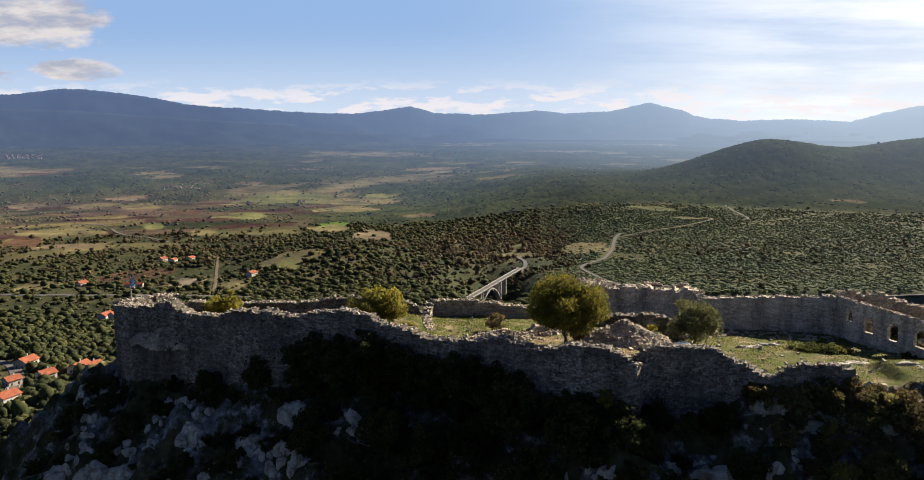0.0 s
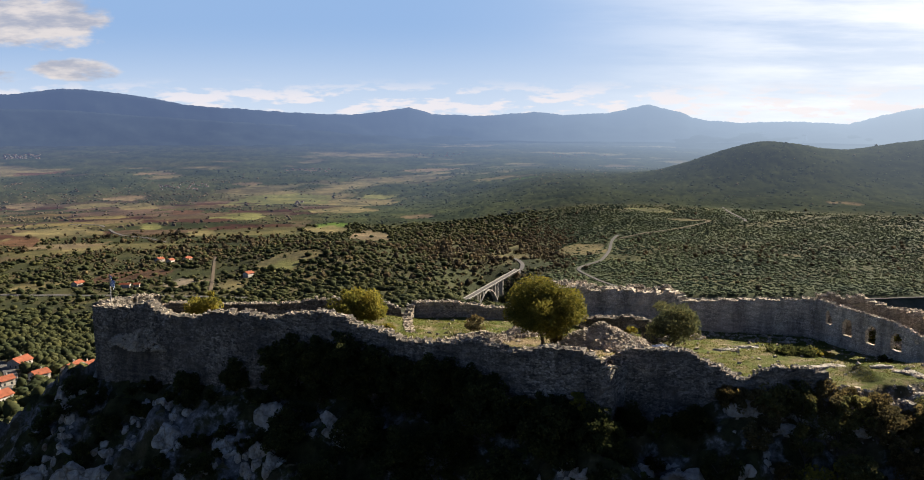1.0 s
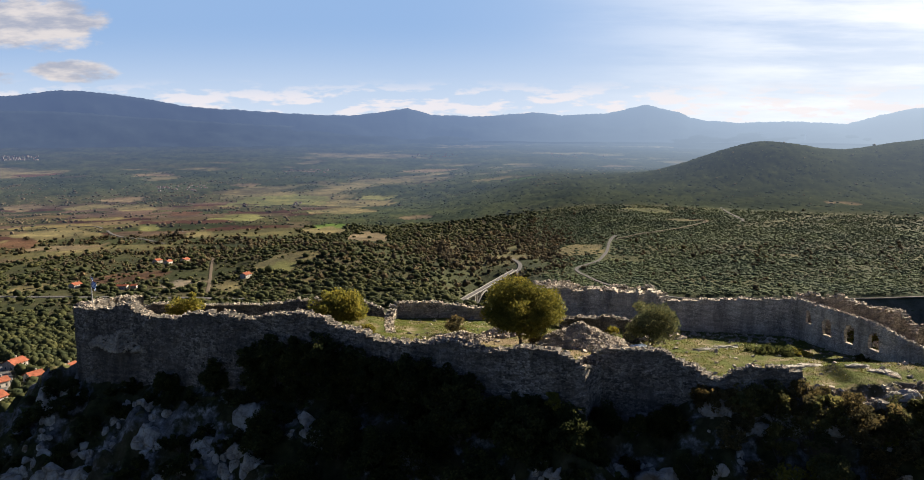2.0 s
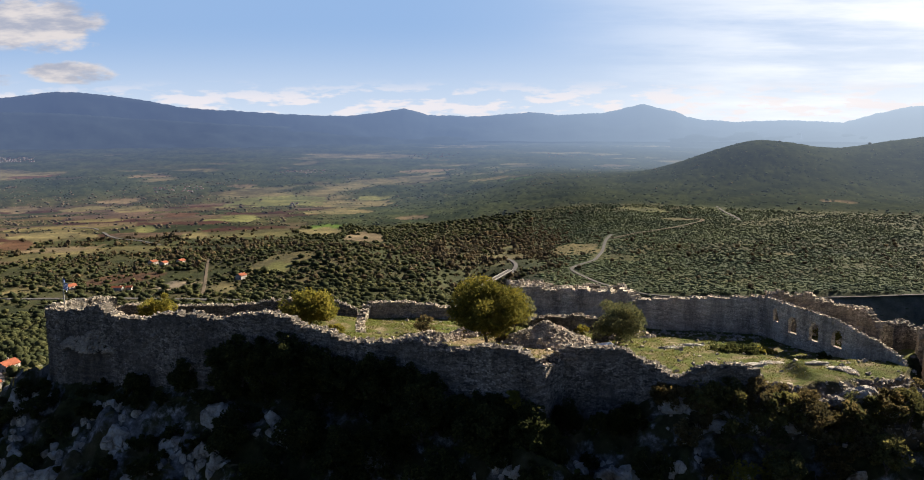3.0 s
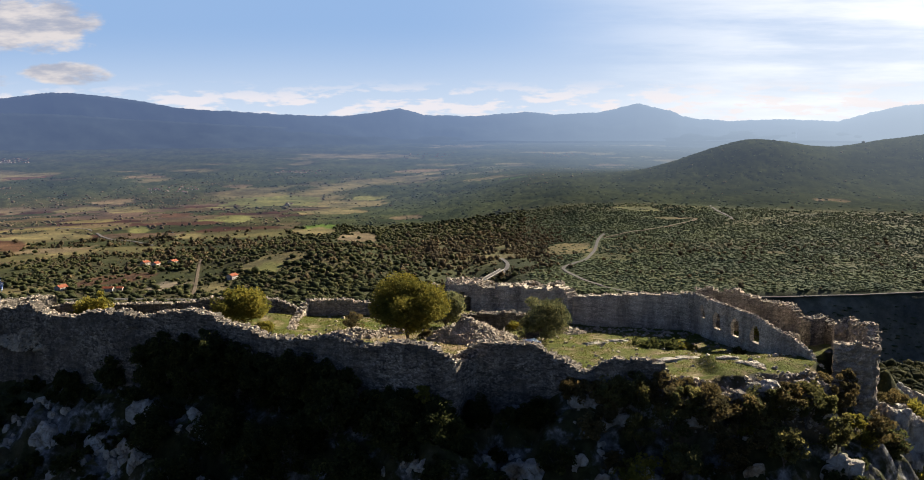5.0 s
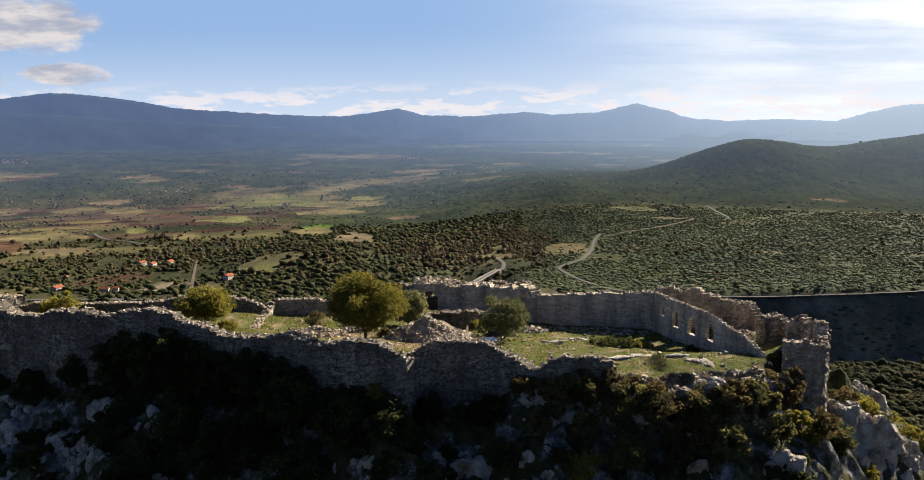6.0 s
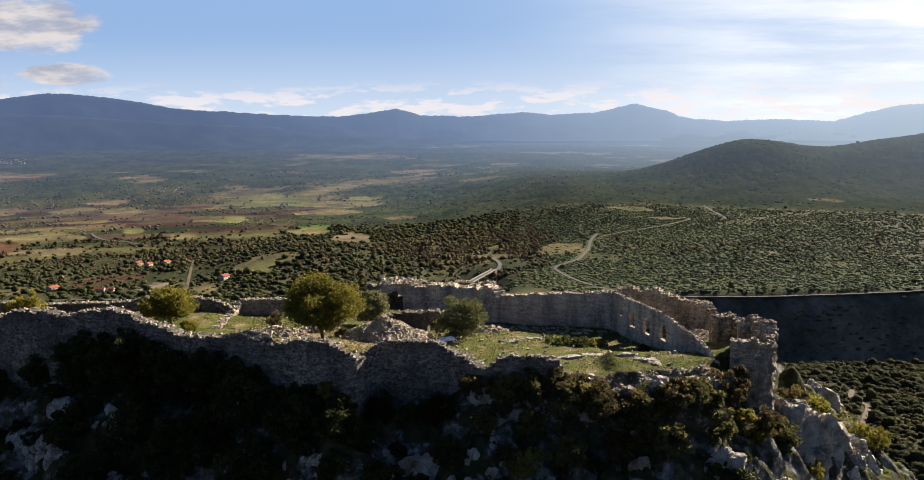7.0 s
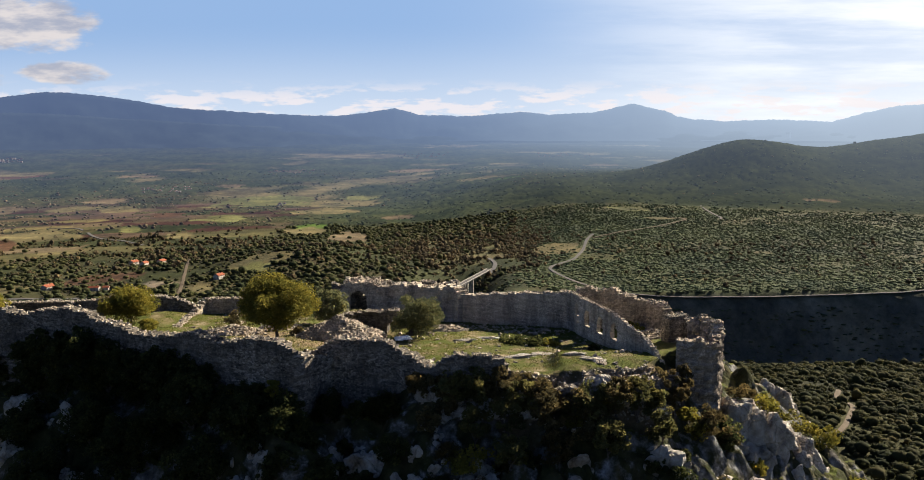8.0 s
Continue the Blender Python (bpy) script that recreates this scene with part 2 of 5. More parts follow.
def valley(x, y):
    """The valley floor, gorge, plateau and hills, without the castle's rock."""
    a, r = polar(x, y)
    left = profile(r, [0, 300, 450, 620, 800, 1000, 1150, 1300, 1500, 1900, 2700, 4700, 5400],
                   [-118, -104, -111, -132, -158, -184, -194, -200, -214, -226, -236, -48, -30], 60)
    q = np.maximum(y, 0.75 * r)
    right = profile(q, [0, 250, 330, 450, 560, 640, 760, 1000, 1050, 1062, 1250, 1500, 2000, 2600, 3400, 4700, 5400],
                    [-118, -100, -104, -124, -150, -220, -290, -300, -201, -200, -200, -190, -171, -146, -150, -48, -30], 18)
    # the gorge's right bank climbs to the plateau
    edge = np.interp(r, [700, 1000, 1200, 1400, 1700, 2200, 3000], [9.0, 7.5, 6.0, 5.0, 2.0, -3, -5])
    z = left + (right - left) * sm(edge - 2, edge + np.interp(r, [700, 1200, 1800], [3.0, 6.0, 12.0]), a)
    # wooded rise in front of the plain, and its flank to the gorge
    z = z + 30 * np.exp(-((a + 10.5) / 6.5) ** 2 - ((r - 1350) / 180) ** 2)
    z = z - 48 * np.exp(-((a - 1.3) / 2.3) ** 2 - ((r - 1070) / 160) ** 2)
    # dark hills on the plateau
    hx, hy = x - 16, y
    z = z + 112 * np.exp(-(np.abs(hx - 955) / 245) ** 2.0 - ((hy - 2570) / 280) ** 2)
    z = z + 10 * np.exp(-((hx - 690) / 170) ** 2 - ((hy - 2500) / 260) ** 2)
    z = z + 34 * np.exp(-((hx - 1330) / 190) ** 2 - ((hy - 2540) / 260) ** 2)
    z = z + 162 * np.exp(-((hx - 1720) / 420) ** 2 - ((hy - 2500) / 320) ** 2)
    # rolling ground
    k = sm(300, 900, r)
    return z + k * (6 * fbm(x / 340, y / 340, 11) + 2.0 * fbm(x / 80, y / 80, 12))


def court(x, y):
    """The ground inside the walls."""
    dip = 0.6 * np.exp(-((x - 52.5) / 9) ** 2 - ((y - 99) / 8) ** 2)
    mound = 1.6 * np.exp(-((x - 21.5) / 5.5) ** 2 - ((y - 117.5) / 2.8) ** 2) - 1.7 * np.exp(-((x - 27.2) / 3.4) ** 2 - ((y - 109.5) / 3.2) ** 2)
    shelf = 0.95 * sm(45.5, 48, x) * sm(62, 59.5, x) * sm(92.5, 89.5, y) * sm(80.5, 87, y)
    mound = mound + 1.0 * np.exp(-((x + 9) / 5) ** 2 - ((y - 115) / 5) ** 2)
    high = -1.45 - 0.106 * (y - 90)
    lawn = -2.9 - 0.03 * (np.clip(y, 78, 97) - 85) - 0.13 * np.maximum(y - 97, 0)
    return high + (lawn - high) * sm(13, 30, x) + 0.4 * fbm(x / 5, y / 5, 21) - dip + mound + shelf


def ground_z(x, y):
    x, y = np.asarray(x, float), np.asarray(y, float)
    sd = outside(x, y)
    sd = sd + sm(29, 34, x) * sm(96, 88, y) * sm(6, 2, np.abs(sd)) * (1.6 * fbm(x / 4, y / 4, 35) + 0.5 * vnoise(x / 0.9, y / 0.9, 36))
    foot = np.interp(x, [-60, -46, -25, -10, -4, 9, 24, 30, 40, 50, 58, 64, 72], [-10.5, -10.0, -8.0, -6.6, -8.2, -7.4, -6.5, -5.2, -5.0, -5.0, -5.4, -6.4, -7.2])
    foot = np.where(y > 112, -8, foot)
    drop = 0.9 * sd + 0.0012 * sd ** 2
    front = sm(90, 60, y - 0.0 * x)
    side = sm(64, 74, x)
    drop = drop * (1 + 0.15 * front - 0.12 * side)
    crag = sm(0.2, 5, sd) * sm(160, 40, sd)
    rough_z = crag * (3.2 * fbm(x / 9, y / 6, 31) + 2.4 * np.abs(vnoise(x / 3.2, y / 2.6, 32)) + 1.0 * fbm(x / 1.3, y / 1.3, 33, 3))
    lip = sm(2.6, 1.0, np.abs(sd)) * sm(30, 33, x) * (0.7 * vnoise(x / 0.8, y / 0.8, 37) + 0.8 * fbm(x / 2.2, y / 2.2, 38))
    hill = foot - drop + rough_z + lip
    low = valley(x, y)
    far = np.where(sd > 0, np.maximum(hill, low) + 6 * np.exp(-np.abs(hill - low) / 12), 0)
    t = sm(-2.4, 1.2, sd)
    return np.where(sd > 1.2, far, court(x, y) * (1 - t) + np.where(sd > 0, hill, foot) * t + np.where(sd > 0, 0, 0.6 * lip))


# ---- land cover ----
# Open fields: bearing, distance, half widths in degrees and metres, crop.
FIELDS = [
    (-12.9, 2795, 3.6, 107, 0), (-7.6, 2719, 2.5, 117, 1), (-8.5, 2489, 2.3, 92, 1), (-6.0, 2843, 1.3, 38, 0), (-15.8, 2311, 1.8, 89, 0), (-9.6, 2043, 1.2, 50, 2), (-10.2, 1959, 1.6, 65, 1), (-7.0, 1793, 1.4, 150, 3),
    (-3.5, 2228, 1.6, 50, 3), (-27.3, 2082, 2.5, 134, 1), (-29.4, 1968, 1.0, 113, 5), (-27.8, 2290, 2.5, 50, 4), (-24.7, 2430, 1.9, 55, 4), (-22.2, 2704, 1.2, 59, 1)]
FIELDS += [
    (-25.0, 2750, 2.1, 44, 1), (-23.2, 2868, 1.4, 47, 3), (-29.2, 2806, 1.0, 54, 3), (-21.9, 2130, 0.7, 78, 0), (-12.6, 1257, 2.2, 41, 1), (-13.0, 1213, 1.1, 27, 0), (-23.0, 1290, 2.2, 55, 5), (-20.1, 1161, 1.4, 34, 6),
    (-16.9, 1123, 0.9, 43, 1), (-28.8, 1260, 1.5, 42, 1), (-15.3, 3125, 1.0, 30, 3), (-11.2, 3469, 1.2, 30, 3), (8.5, 1478, 1.9, 71, 1), (10.8, 1371, 2.0, 41, 0), (13.0, 1969, 2.0, 38, 0)]
FIELDS += [
    (15.6, 1837, 1.6, 20, 1), (3.7, 1416, 1.4, 46, 3), (25.2, 2212, 1.1, 24, 3), (4.2, 2800, 1.2, 36, 2), (10.8, 3517, 1.2, 45, 3), (22.2, 1468, 0.8, 14, 1), (-26.2, 1762, 1.5, 54, 1), (-18.6, 1965, 0.9, 43, 1),
    (-19.6, 2491, 1.1, 60, 5), (-27.2, 1838, 2.0, 60, 3), (3.3, 2950, 2.5, 50, 1), (-21.3, 3408, 1.5, 33, 3), (-27.9, 3496, 1.6, 40, 5), (-2.6, 3406, 2.1, 40, 3)]
CROPS = [(0.112, 0.112, 0.05), (0.125, 0.105, 0.058), (0.07, 0.11, 0.026), (0.125, 0.095, 0.064), (0.13, 0.105, 0.05), (0.075, 0.043, 0.03), (0.25, 0.2, 0.16)]


def spread_out(a, r):
    """The far plain is drawn in: the place that it stands for, farther out."""
    rt = r * np.where(r > 2600, 260 / (24 - np.interp(r, [2600, 4700], [-236, -48])), 1.0)
    return EYE_X + rt * np.sin(np.radians(a)), rt * np.cos(np.radians(a)), rt


def cover(x, y):
    """Colour of the ground, how densely it is wooded, and how autumnal, from 0 to 1."""
    a, r = polar(x, y)
    x, y, rt = spread_out(a, r)
    n1, n2 = fbm(x / 240, y / 240, 41), fbm(x / 58, y / 58, 42)
    n3 = fbm(x / 560, y / 560, 43)
    col = np.empty(x.shape + (3,))
    scrub, grass = np.array((0.03, 0.034, 0.017)), np.array((0.06, 0.051, 0.03))
    w = sm(-0.35, 0.35, n1 + 0.6 * n2)[..., None]
    col[:] = scrub * (1 - w) + grass * w
    wood = 0.6 + 0.95 * n1 + 0.75 * n2
    # patchwork of long narrow fields on the plain
    plain = sm(1600, 1750, r) * sm(-9, -15, a - 5 * (r - 1900) / 1300) * sm(3150, 2850, r)
    u, v = (x * 0.97 + y * 0.2) / 190 + 0.5 * n2 + 0.5 * n3, (y * 0.97 - x * 0.2) / 80 + 0.9 * n1 + 0.5 * n2
    cell, cell2 = lattice(np.floor(u), np.floor(v), 51), lattice(np.floor(u), np.floor(v), 52)
    pick = np.array([1, 3, 3, 5, 4, 1, 0])[(cell * 6.99).astype(int)]
    shades = np.array(CROPS)[pick] * (0.34 + 0.32 * cell2[..., None]) * np.array((1.05, 0.95, 1.1))
    field = plain * (cell2 > 0.5)
    col = col * (1 - field[..., None]) + shades * field[..., None]
    wood = np.where(field > 0.5, 0.03, wood - 0.12 * plain)
    wood = wood - 0.25 * sm(-13, -17, a) * sm(1700, 1560, r) * sm(900, 1000, r)
    wood = wood + 0.45 * sm(15, 20, a) * sm(650, 560, r)
    # dense evergreen scrub on the plateau, the bank and the rise
    q = np.maximum(y, 0.75 * r)
    forest = sm(5, 9, a + 4 * sm(1500, 2100, r)) * sm(1055, 1066, q) * sm(3700, 3300, r + 500 * sm(16, 8, a))
    wood = wood + forest * (0.75 + 0.3 * sm(1350, 1250, r))
    wood = wood + 0.5 * np.exp(-((a + 8) / 8) ** 2 - ((r - 1240) / 210) ** 2) + 0.6 * np.exp(-((a + 1.5) / 3.6) ** 2 - ((r - 2560) / 240) ** 2)
    bands = fbm(x / 420, y / 130, 44)
    brush = np.array((0.056, 0.053, 0.028)) * sm(-0.1, 0.25, bands)[..., None] + np.array((0.042, 0.053, 0.028)) * (1 - sm(-0.1, 0.25, bands))[..., None]
    col = col * (1 - 0.85 * forest[..., None]) + 0.85 * forest[..., None] * brush
    wood = wood - forest * (0.2 + 0.4 * sm(-0.15, 0.25, bands)) * sm(1330, 1430, r) * sm(2400, 2200, r)
    wood = wood * (1 - sm(12, 15, a) * sm(1040, 1046, q) * sm(1068, 1062, q))
    # the far woods: long dark stretches, and open strips between them
    far = sm(2900, 3300, rt)
    strips = fbm(x / 900, y / 1500, 45) + 0.5 * fbm(x / 220, y / 420, 46)
    far_col = np.array((0.034, 0.041, 0.02)) * (1 - sm(0.06, 0.36, strips))[..., None] + np.array((0.1, 0.085, 0.051)) * sm(0.06, 0.36, strips)[..., None]
    far_col = far_col * (1 + 0.7 * n1 + 0.5 * n2)[..., None]
    k = (far * (1 - 0.8 * forest))[..., None]
    col = col * (1 - k) + far_col * k
    wood = wood * (1 - far) + far * (0.75 - 0.9 * sm(0.06, 0.36, strips) + 0.5 * n2)
    for fa, fr, ha, hr, kind in FIELDS:
        e = ((a - fa) / ha + 0.7 * n2 + 0.4 * n1) ** 2 + ((r - fr) / hr + 0.7 * n1 + 0.6 * n2) ** 2
        inside = sm(1.1, 0.9, e)
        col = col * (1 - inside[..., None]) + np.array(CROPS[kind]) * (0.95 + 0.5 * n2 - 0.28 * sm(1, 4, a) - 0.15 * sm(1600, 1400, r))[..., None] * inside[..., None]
        wood = wood * (1 - inside) + (0.03 + 0.12 * sm(1700, 1500, r)) * inside
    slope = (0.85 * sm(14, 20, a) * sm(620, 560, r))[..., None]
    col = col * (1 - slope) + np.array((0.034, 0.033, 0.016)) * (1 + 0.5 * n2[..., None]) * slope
    cliff = (0.9 * sm(10, 13, a) * sm(900, 990, q) * sm(1060, 1050, q))[..., None]
    col = col * (1 - cliff) + np.array((0.12, 0.118, 0.105)) * (1 + 0.8 * n2[..., None]) * cliff
    river = np.exp(-((a - 1.0 - 0.003 * (r - 1400)) / 5.0) ** 2 - ((r - 1500) / 250) ** 2)
    meadow = (0.85 * river * sm(-0.25, 0.1, n2))[..., None]
    col = col * (1 - meadow) + np.array((0.085, 0.078, 0.04)) * meadow
    wood = wood - 0.2 * river
    autumn = np.clip(1.3 * river * sm(9, 5, a) * sm(-7, -3, a) + 0.6 * plain + (0.3 - 0.26 * sm(5, 8, a)) * sm(0.0, 0.3, n3) * sm(1000, 1400, r), 0, 1)
    return col, np.clip(wood, 0, 1), autumn


# ---- ground sheet, and the far plain and mountains as a backdrop ----
FAR = 2040.0


def sheet(name, radii, fine):
    angles = np.concatenate([np.arange(-37, 39.01, fine), np.arange(43, 320, 4.0)])
    A, R = np.meshgrid(np.radians(angles), radii)
    X, Y = EYE_X + R * np.sin(A), R * np.cos(A)
    na, nr = len(angles), len(radii)
    idx = np.arange(na * nr).reshape(nr, na)
    nxt = np.roll(idx, -1, axis=1)
    quads = np.stack([idx[:-1], idx[1:], nxt[1:], nxt[:-1]], -1).reshape(-1, 4)
    Z = ground_z(X, Y)
    col, wood, autumn = cover(X, Y)
    # far woods stand up as a bumpy canopy
    canopy = sm(2000, 2100, R) * sm(0.3, 0.6, wood)
    Z = Z + canopy * (2.5 + 1.6 * vnoise(X / 16, Y / 24, 61) + 1.6 * vnoise(X / 6, Y / 12, 62))
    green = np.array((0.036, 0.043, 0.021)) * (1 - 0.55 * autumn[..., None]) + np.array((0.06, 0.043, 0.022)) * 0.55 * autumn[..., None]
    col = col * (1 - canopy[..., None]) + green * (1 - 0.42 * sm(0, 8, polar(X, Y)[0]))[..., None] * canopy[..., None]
    me = mesh_of(name, np.stack([X, Y, Z], -1).reshape(-1, 3), quads, True)
    near = sm(75, 45, outside(X, Y))
    # bare earth round the rubble and the breach, and along the edge of the shelf
    earth = np.exp(-((X - 19) / 6) ** 2 - ((Y - 94) / 5) ** 2) + np.exp(-((X - 10) / 8) ** 2 - ((Y - 101) / 3) ** 2) + 0.8 * np.exp(-((X - 23) / 5) ** 2 - ((Y - 110) / 2) ** 2)
    earth = earth + 1.1 * sm(32, 35, X) * sm(86, 83.5, Y) * sm(62, 58, X) * sm(3.0, 0.8, np.abs(outside(X, Y)))
    earth = np.clip(earth + 0.5 * fbm(X / 2, Y / 2, 65), 0, 1)
    close = (near > 0.99)[..., None]
    col = np.where(close, np.stack([earth, earth * 0, earth * 0], -1), col)
    land = me.color_attributes.new("land", "FLOAT_COLOR", "POINT")
    land.data.foreach_set("color", np.concatenate([col, near[..., None]], -1).astype(np.float32).ravel())
    return me


def land_nodes(name):
    """Land cover with mottling; near the castle bare limestone, dark scrub and dry grass."""
    m, n, l, b = material(name, 0.95)
    p = position(n)
    land = n.new("ShaderNodeAttribute")
    land.attribute_name = "land"
    broad = ramp(n, l, noise_node(n, l, p, 0.008, 6, 0.7), [(0.38, (0.65, 0.69, 0.69)), (0.62, (1.4, 1.34, 1.16))])
    mott = ramp(n, l, noise_node(n, l, p, 0.09, 6, 0.75), [(0.3, (0.55, 0.58, 0.55)), (0.7, (1.25, 1.22, 1.14))])
    mott = mix(n, l, 1.0, mott, broad, "MULTIPLY")
    return m, n, l, b, p, land, mix(n, l, 1.0, land.outputs["Color"], mott, "MULTIPLY")


m_, n_, l_, b_, p_, at_, val = land_nodes("land")
nz = n_.new("ShaderNodeSeparateXYZ")
gg = n_.new("ShaderNodeNewGeometry")
l_.new(gg.outputs["Normal"], nz.inputs[0])
rockc = ramp(n_, l_, noise_node(n_, l_, p_, 0.8, 9, 0.7), [(0.34, (0.04, 0.038, 0.034)), (0.56, (0.14, 0.135, 0.125)), (0.72, (0.36, 0.345, 0.32))])
grassc = ramp(n_, l_, noise_node(n_, l_, p_, 0.32, 8, 0.65), [(0.3, (0.042, 0.056, 0.01)), (0.5, (0.068, 0.075, 0.017)), (0.58, (0.108, 0.088, 0.04)), (0.68, (0.23, 0.185, 0.125))])
scrubc = ramp(n_, l_, noise_node(n_, l_, p_, 0.9, 6, 0.6), [(0.3, (0.012, 0.015, 0.006)), (0.7, (0.05, 0.05, 0.02))])
patch = ramp(n_, l_, noise_node(n_, l_, p_, 0.2, 6, 0.65), [(0.5, (0, 0, 0)), (0.58, (1, 1, 1))])
bare = mix(n_, l_, patch, scrubc, rockc)
flat = ramp(n_, l_, nz.outputs[2], [(0.86, (0, 0, 0)), (0.95, (1, 1, 1))])
soil = n_.new("ShaderNodeSeparateColor")
l_.new(at_.outputs["Color"], soil.inputs[0])
soilc = ramp(n_, l_, noise_node(n_, l_, p_, 1.1, 7, 0.65), [(0.3, (0.1, 0.07, 0.04)), (0.6, (0.2, 0.145, 0.085)), (0.75, (0.32, 0.26, 0.18))])
nearc = mix(n_, l_, flat, mix(n_, l_, soil.outputs[0], bare, soilc), mix(n_, l_, soil.outputs[0], grassc, soilc))
l_.new(mix(n_, l_, at_.outputs["Alpha"], val, nearc), b_.inputs["Base Color"])
bump(n_, l_, b_, noise_node(n_, l_, p_, 1.2, 8, 0.7), 0.8, 0.5)
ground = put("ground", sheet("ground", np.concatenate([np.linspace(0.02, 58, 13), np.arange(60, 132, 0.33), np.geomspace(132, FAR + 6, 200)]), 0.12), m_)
tagged(ground, "wooded valley floor, fields and grey limestone castle rock", "ground", kind="structure")


def haze_material(name, near, far, low, high, land=True, base=(0.03, 0.04, 0.04)):
    """Backdrop of the distance: land with painted haze, a blue emission mixed in between near and far metres away."""
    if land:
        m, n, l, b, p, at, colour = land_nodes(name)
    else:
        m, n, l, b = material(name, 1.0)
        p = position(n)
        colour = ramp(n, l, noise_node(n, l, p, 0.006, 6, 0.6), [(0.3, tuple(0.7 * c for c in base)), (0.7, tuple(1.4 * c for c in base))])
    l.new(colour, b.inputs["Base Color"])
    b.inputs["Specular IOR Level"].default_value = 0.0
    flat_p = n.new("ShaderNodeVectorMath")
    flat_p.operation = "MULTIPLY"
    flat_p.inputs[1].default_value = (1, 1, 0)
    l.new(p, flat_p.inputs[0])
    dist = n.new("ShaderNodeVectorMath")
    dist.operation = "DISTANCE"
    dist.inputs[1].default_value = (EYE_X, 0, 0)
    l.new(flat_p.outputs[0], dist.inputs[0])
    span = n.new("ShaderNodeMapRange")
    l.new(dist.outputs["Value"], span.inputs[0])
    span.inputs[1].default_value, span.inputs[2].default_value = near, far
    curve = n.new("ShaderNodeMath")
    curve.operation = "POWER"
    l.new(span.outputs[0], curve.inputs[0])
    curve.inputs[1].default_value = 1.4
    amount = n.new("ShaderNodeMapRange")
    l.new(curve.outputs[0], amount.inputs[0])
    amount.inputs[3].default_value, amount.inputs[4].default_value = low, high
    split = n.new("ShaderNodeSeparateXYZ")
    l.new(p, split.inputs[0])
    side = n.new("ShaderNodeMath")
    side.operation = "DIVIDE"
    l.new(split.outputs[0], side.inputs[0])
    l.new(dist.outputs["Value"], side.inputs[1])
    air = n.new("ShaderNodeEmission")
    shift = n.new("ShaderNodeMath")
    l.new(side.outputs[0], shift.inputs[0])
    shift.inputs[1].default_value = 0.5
    l.new(ramp(n, l, shift.outputs[0], [(0.2, HAZE_LEFT), (0.5, HAZE_AHEAD), (0.7, HAZE_BEYOND), (1.0, HAZE_RIGHT)]), air.inputs["Color"])
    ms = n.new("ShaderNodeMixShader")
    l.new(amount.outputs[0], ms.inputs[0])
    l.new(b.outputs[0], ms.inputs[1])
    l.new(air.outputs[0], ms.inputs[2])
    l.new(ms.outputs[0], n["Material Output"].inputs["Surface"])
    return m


HAZE_LEFT, HAZE_AHEAD, HAZE_BEYOND, HAZE_RIGHT = (0.03, 0.044, 0.081), (0.056, 0.079, 0.127), (0.1, 0.13, 0.178), (0.155, 0.188, 0.232)      # painted haze glow, paler towards the sun on the right
plain = put("backdrop", sheet("backdrop", np.geomspace(FAR, 4720, 200), 0.12), haze_material("far_plain", 2000, 4700, 0.04, 0.76))
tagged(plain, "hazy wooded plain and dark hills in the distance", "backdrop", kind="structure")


def ridge(name, dist, line, base, low, high, seed, rugged, colour=(0.03, 0.04, 0.04)):
    """A mountain range of the backdrop: line gives (sideways slope, height slope) along its crest."""
    angles = np.arange(-38, 40, 0.08)
    s = np.tan(np.radians(angles))
    crest = 24 + dist * np.interp(s, *zip(*line)) * np.cos(np.radians(angles))
    rows = np.linspace(0, 1, 16)
    k = rows[:, None]
    R = dist - 420 * (1 - k) + 0 * s[None]
    X, Y = EYE_X + R * np.sin(np.radians(angles))[None], R * np.cos(np.radians(angles))[None]
    Z = base + (crest[None] - base) * k ** 1.2 + rugged * (0.25 + np.sin(k * math.pi)) * fbm(X / 260 + seed, Y / 160, seed, 5)
    Z[-1] = crest + 0.12 * rugged * vnoise(angles * 2.5, angles * 0, seed) + 0.1 * rugged * vnoise(angles * 9, angles * 0, seed + 1)
    n = len(angles)
    idx = np.arange(Z.size).reshape(Z.shape)
    quads = np.stack([idx[:-1, :-1], idx[:-1, 1:], idx[1:, 1:], idx[1:, :-1]], -1).reshape(-1, 4)
    back = np.stack([X[-1] * 1.01, Y[-1] * 1.01, np.full(n, base - 20.0)], -1)
    quads = np.concatenate([quads, np.stack([idx[-1, :-1], idx[-1, 1:], Z.size + np.arange(1, n), Z.size + np.arange(n - 1)], -1)])
    me = mesh_of(name, np.concatenate([np.stack([X, Y, Z], -1).reshape(-1, 3), back]), quads, True)
    ob = put(name, me, haze_material(name + "_haze", dist - 420, dist, low, high, False, colour))
    return tagged(ob, "blue hazy mountain range on the horizon", "backdrop", kind="structure")


